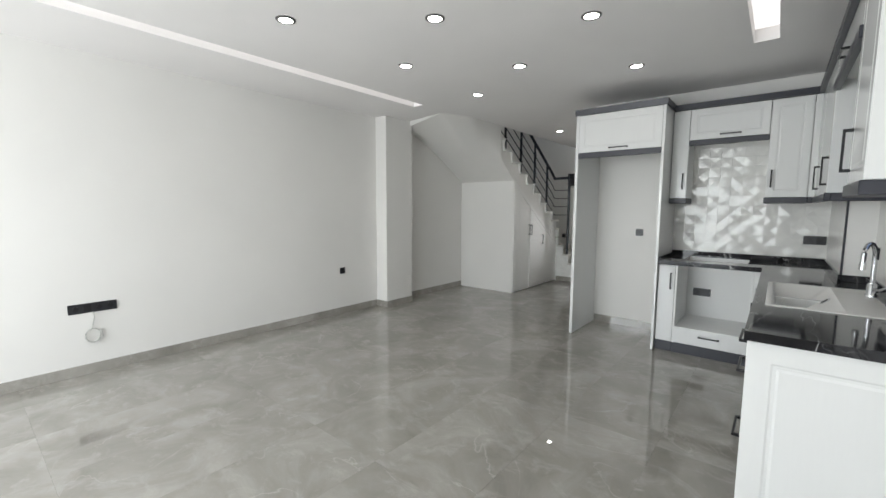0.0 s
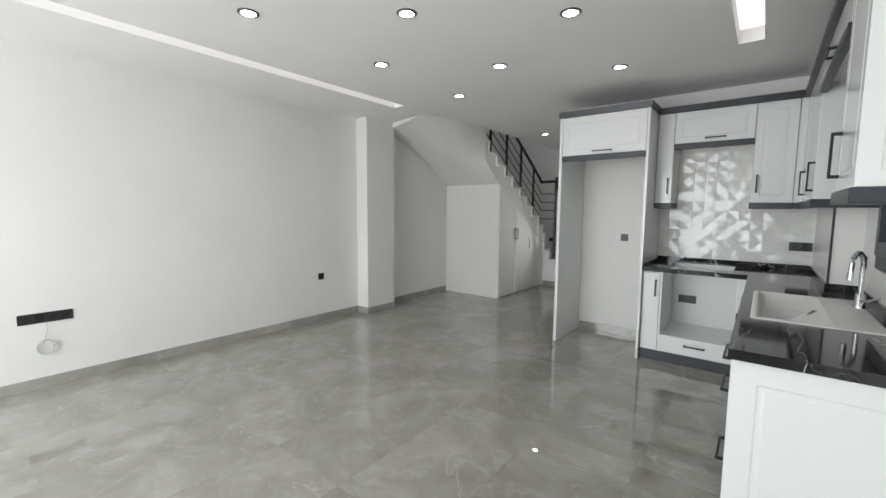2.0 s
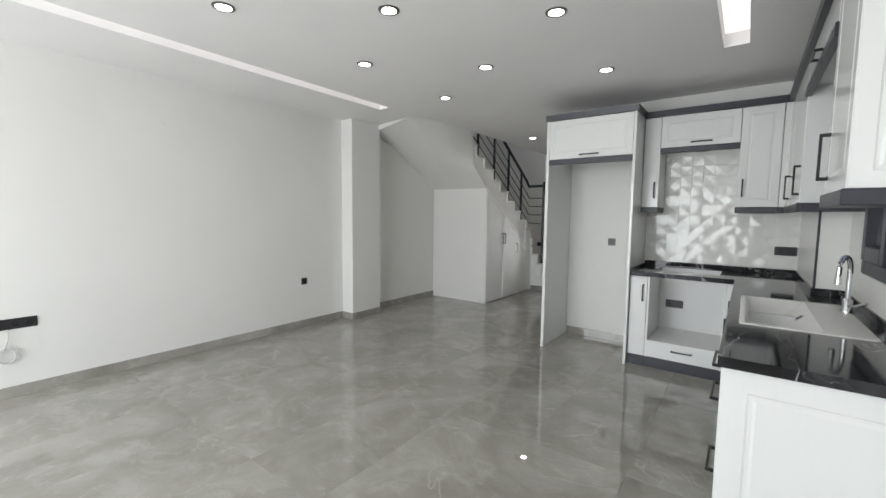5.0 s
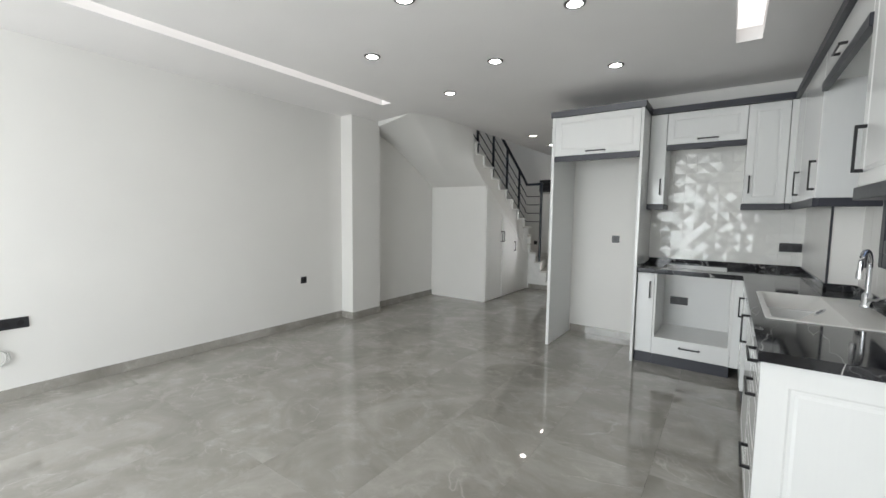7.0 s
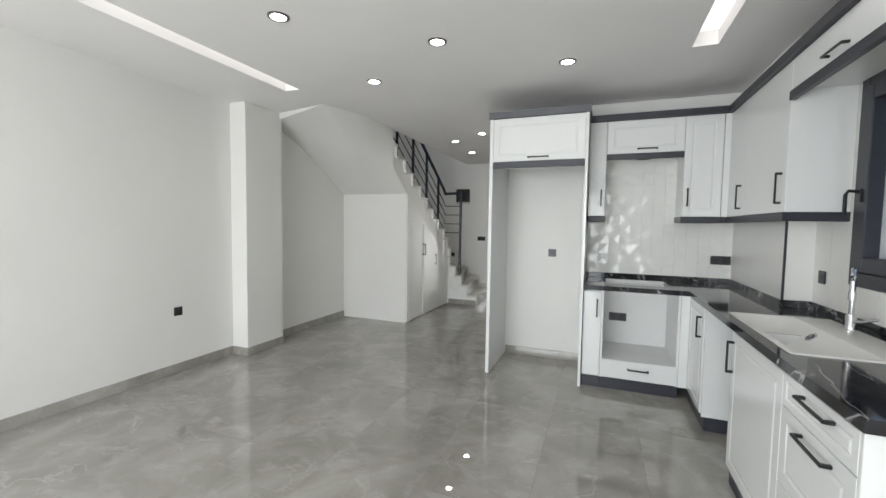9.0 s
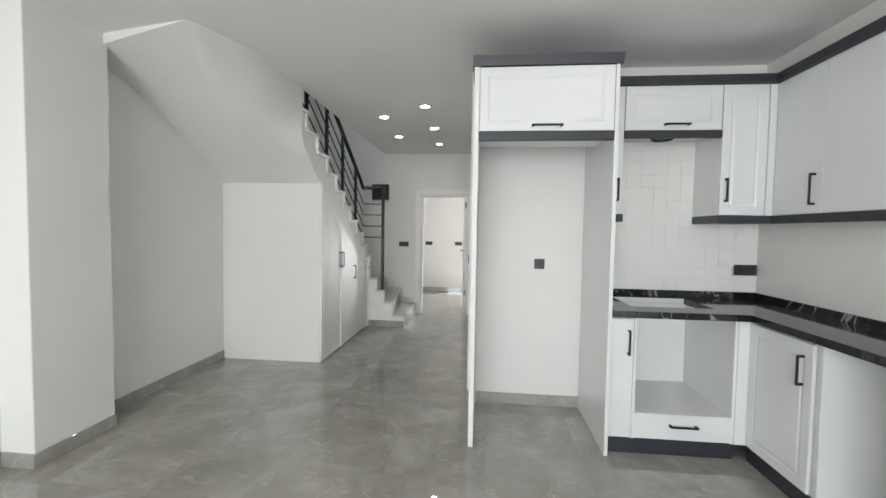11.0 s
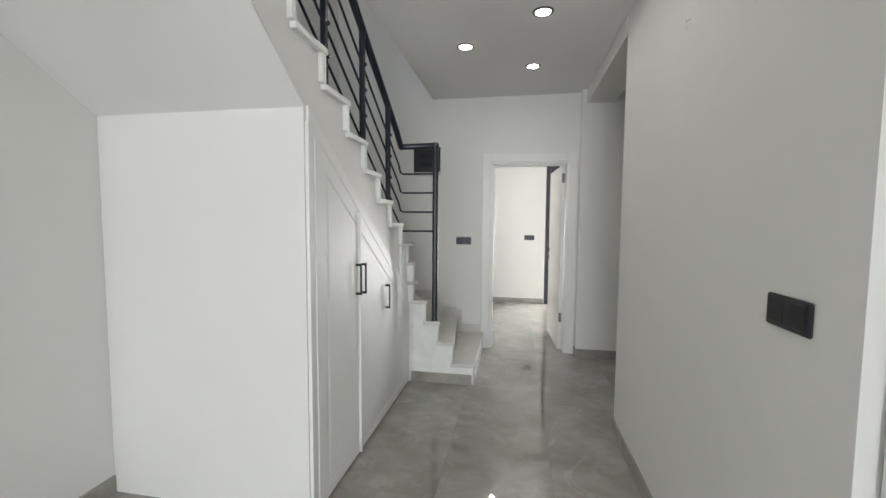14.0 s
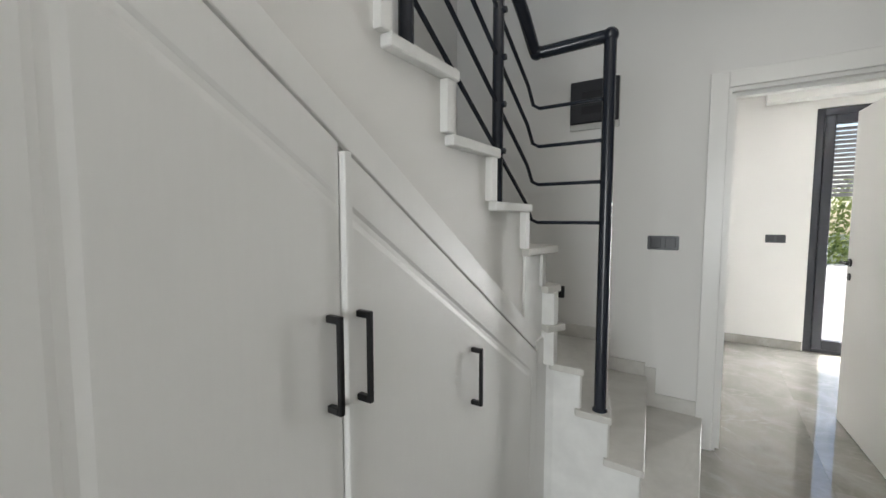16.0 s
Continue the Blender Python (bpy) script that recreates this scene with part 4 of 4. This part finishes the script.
# ---- sockets and switches ----
def socket(side, x, y, z, gangs, label, group="sockets", kind="socket"):
    """A black plate with recessed or raised modules."""
    m = facing(side, x, y, z)
    t = thing("wall_" + kind, (x, y, z), label, kind, group)
    w, h = 0.082 * gangs if gangs > 1 else 0.082, 0.082
    bm = bmesh.new()
    bx(bm, -w / 2, w / 2, -h / 2, h / 2, 0, 0.009, 0.003, 2)
    bmesh.ops.transform(bm, matrix=m, verts=bm.verts)
    part("plate", bm, PLASTIC, t)
    for g in range(gangs):
        cx = (g - (gangs - 1) / 2) * 0.078
        bm = bmesh.new()
        if kind == "socket" and g != 1:
            r = 0.021
            tube(bm, [(cx, 0, 0.008), (cx, 0, 0.011)], r, 20)
            bx(bm, cx - 0.011, cx - 0.006, -0.003, 0.003, 0.011, 0.0125)
            bx(bm, cx + 0.006, cx + 0.011, -0.003, 0.003, 0.011, 0.0125)
        else:
            bx(bm, cx - 0.027, cx + 0.027, -0.03, 0.03, 0.008, 0.012, 0.002)
        bmesh.ops.transform(bm, matrix=m, verts=bm.verts)
        part("insert" if kind == "socket" else "rocker", bm, BLACK, t)
    return t


socket("+x", XL, 3.287, 0.587, 1, "single black wall socket on the off-white wall")
socket("-y", -0.985, YK, 1.16, 1, "single black wall socket in the fridge niche")
socket("-y", 0.562, YK - 0.02, 1.15, 2, "double black wall socket on the tiled splashback")
socket("-y", -0.31, YK - 0.048, 0.535, 2, "double black wall socket inside the oven opening")
socket("-x", XR - 0.007, 3.875, 1.152, 1, "single black wall socket beside the kitchen window")
socket("-x", XH, 5.4, 1.175, 2, "double black light switch on the hall wall", "switches", kind="switch")
socket("-y", -2.785, YB, 1.18, 2, "double black light switch beside the bedroom door", "switches", kind="switch")
socket("-y", -3.4, YB, 0.83, 1, "single black wall socket above the stair treads")
socket("-y", -2.7, YR, 1.12, 2, "double black wall socket on the bedroom wall")
socket("-y", -2.01, YR, 1.12, 2, "double black light switch beside the garden door", "switches", kind="switch")
tvs = socket("+x", XL, 0.69, 0.575, 4, "long black multi-way socket plate with a loose cable")
cb_ = thing("loose_cable", (XL + 0.02, 0.68, 0.4), "white aerial cable coiled below the socket plate", "cable")
pts = [(XL + 0.012, 0.685, 0.54), (XL + 0.03, 0.69, 0.5), (XL + 0.022, 0.675, 0.43), (XL + 0.02, 0.66, 0.38)]
pts += [(XL + 0.02 + 0.006 * math.sin(k * 0.21), 0.672 + (0.05 + 0.004 * math.sin(k * 0.17)) * math.cos(k * 0.35 + 1.7), 0.335 + 0.058 * math.sin(k * 0.35 + 1.7)) for k in range(34)]
pts += [(XL + 0.02, 0.73, 0.37), (XL + 0.02, 0.74, 0.31)]
part("wire", tube(bmesh.new(), pts, 0.0045, 8), CABLE, cb_, "", True)
pb = thing("fuse_box", (-3.195, YB, 2.05), "black electrical fuse box in a white frame on the wall", "fuse box")
part("frame", box(-3.345, -3.045, YB - 0.012, YB, 1.885, 2.19, bev=0.004), CABLE, pb, "white plastic frame")
cov = part("cover", box(-3.342, -3.048, YB - 0.03, YB - 0.012, 1.925, 2.188, bev=0.005), PLASTIC, pb)
part("window", box(-3.27, -3.12, YB - 0.032, YB - 0.0295, 2.07, 2.12, bev=0.001), BLACK, cov)
part("window", box(-3.27, -3.12, YB - 0.032, YB - 0.0295, 1.98, 2.03, bev=0.001), BLACK, cov)
ws = thing("wall_hole_cover", (XL, 1.815, 2.30), "small round white junction cover high on the wall", "junction cover")
part("disc", tube(bmesh.new(), [(XL, 1.815, 2.3), (XL + 0.004, 1.815, 2.3)], 0.033, 24), WALL, ws)
hk = thing("wall_cable_ends", (XH, 5.35, 2.2), "short loose white cable ends hanging from the hall wall", "cable")
part("wire", tube(bmesh.new(), [(XH, 5.33, 2.24), (XH - 0.03, 5.32, 2.22), (XH - 0.035, 5.31, 2.16), (XH - 0.01, 5.33, 2.14)], 0.003, 8), CABLE, hk, "", True)
part("wire", tube(bmesh.new(), [(XH, 6.1, 2.2), (XH - 0.02, 6.09, 2.19), (XH - 0.02, 6.08, 2.15)], 0.003, 8), CABLE, hk, "", True)

# ---- outside ----
g = solo("ground", box(-60, 60, -60, 60, -0.4, -0.14), GRASS, "rough dry grass round the house", "ground", "structure")
solo("terrace", box(-5, 3, YR + 0.15, YR + 11.2, -0.14, -0.02), PAVE, "pale concrete terrace behind the house", "terrace", "structure")
# stand-in wall, added so the kitchen panes look out on something dim
solo("boundary_wall", box(2.6, 2.8, -6, 16, -0.14, 2.6), PAVE, "plain grey wall added to dim the view out of the kitchen window", "wall", "structure")
solo("front_terrace", box(-5, 3, -6.5, YF - 0.15, -0.14, -0.02), PAVE, "pale concrete terrace before the house", "terrace", "structure")
solo("roof", box(XL - 0.15, XR + 0.15, YF - 0.15, 3.5, HC + 0.26, HC + 0.4), PAVE, "flat concrete roof", "roof", "structure")
bm = bmesh.new()
rng = random.Random(4)
for k in range(6000):
    c = Vector((rng.uniform(-5, 4), YR + 12.0 + rng.uniform(-0.6, 0.6), rng.uniform(-0.1, 2.3 + 0.4 * math.sin(k))))
    u = Vector((rng.uniform(-1, 1), rng.uniform(-1, 1), rng.uniform(-1, 1))).normalized() * 0.09
    w = u.orthogonal().normalized() * 0.055
    bm.faces.new([bm.verts.new(c + q) for q in (u, w, -u, -w)])
solo("hedge", bm, LEAF, "loose green hedge across the terrace", "hedge", "stuff")

# ---- splashback tiles: faceted, each its own piece ----
sp = thing("splashback", (0.0, YK, 1.5), "white gloss splashback of faceted relief tiles", "splashback", "", "structure")
TS = 0.1


def facet_tile(h, apex):
    """A relief tile of four facets, its middle raised or sunk."""
    bm = bmesh.new()
    q = TS / 2 - 0.0005
    sides = ((-1, -1), (1, -1), (1, 1), (-1, 1))
    low = [bm.verts.new((sx * q, 0, sz * q)) for sx, sz in sides]
    mid = [bm.verts.new((sx * q, -hh, sz * q)) for (sx, sz), hh in zip(sides, h)]
    top = bm.verts.new((0, -apex, 0))
    for i in range(4):
        j = (i + 1) % 4
        bm.faces.new((low[i], low[j], mid[j], mid[i]))
        bm.faces.new((mid[i], mid[j], top))
    bmesh.ops.recalc_face_normals(bm, faces=bm.faces)
    me = bpy.data.meshes.new("tile")
    bm.to_mesh(me)
    bm.free()
    me.materials.append(TILE)
    return me


rng = random.Random(11)
for i in range(13):
    for j in range(12):
        x, z = -0.574 + TS * i, CT + 0.1 + TS * j
        h = [0.005 + rng.uniform(-0.002, 0.002) for k in range(4)]
        h[(i + j) % 4] += rng.choice((0.0, 0.003))
        apex = 0.005 + rng.choice((-0.004, -0.002, 0.0, 0.002, 0.004))
        if (z > 1.5 and not -0.52 < x < 0.2) or z > 2.1 or x > 0.64:
            continue
        ob = new("tile", facet_tile(h, apex))
        ob.parent = sp
        ob.location = (x, -0.0005, z - 1.5)
part("backing", box(-0.626, 0.655, YK - 0.0005, YK + 0.0, CT, 2.08), TILE2, sp)

# ---- floor: polished slabs, each its own piece ----
fl = solo("floor", box(XL - 0.15, XR + 0.15, YF - 0.15, YR + 0.15, -0.12, -0.0105), GROUT, "polished grey marble floor of large tiles", "floor", "structure")
TW, TL, GAP = 0.6, 1.2, 0.0003
meshes = {}
nx, ny = 10, 13
for i in range(nx):
    for j in range(ny):
        x0, x1 = max(XL - 0.05, -4.4 + TW * i), min(XR + 0.05, -4.4 + TW * (i + 1))
        y0, y1 = max(YF - 0.1, -3.4 + TL * j), min(YR + 0.12, -3.4 + TL * (j + 1))
        if x1 - x0 < 0.02 or y1 - y0 < 0.02:
            continue
        key = (round(x1 - x0, 3), round(y1 - y0, 3))
        if key not in meshes:
            w, l = key[0] / 2 - GAP, key[1] / 2 - GAP
            bm = box(-w, w, -l, l, -0.0105, 0.0, bev=0.0002)
            meshes[key] = bpy.data.meshes.new("floor_tile")
            bm.to_mesh(meshes[key])
            bm.free()
            meshes[key].materials.append(FLOOR)
        ob = new("floor_tile", meshes[key])
        ob.parent = fl
        ob.location = ((x0 + x1) / 2, (y0 + y1) / 2, 0)
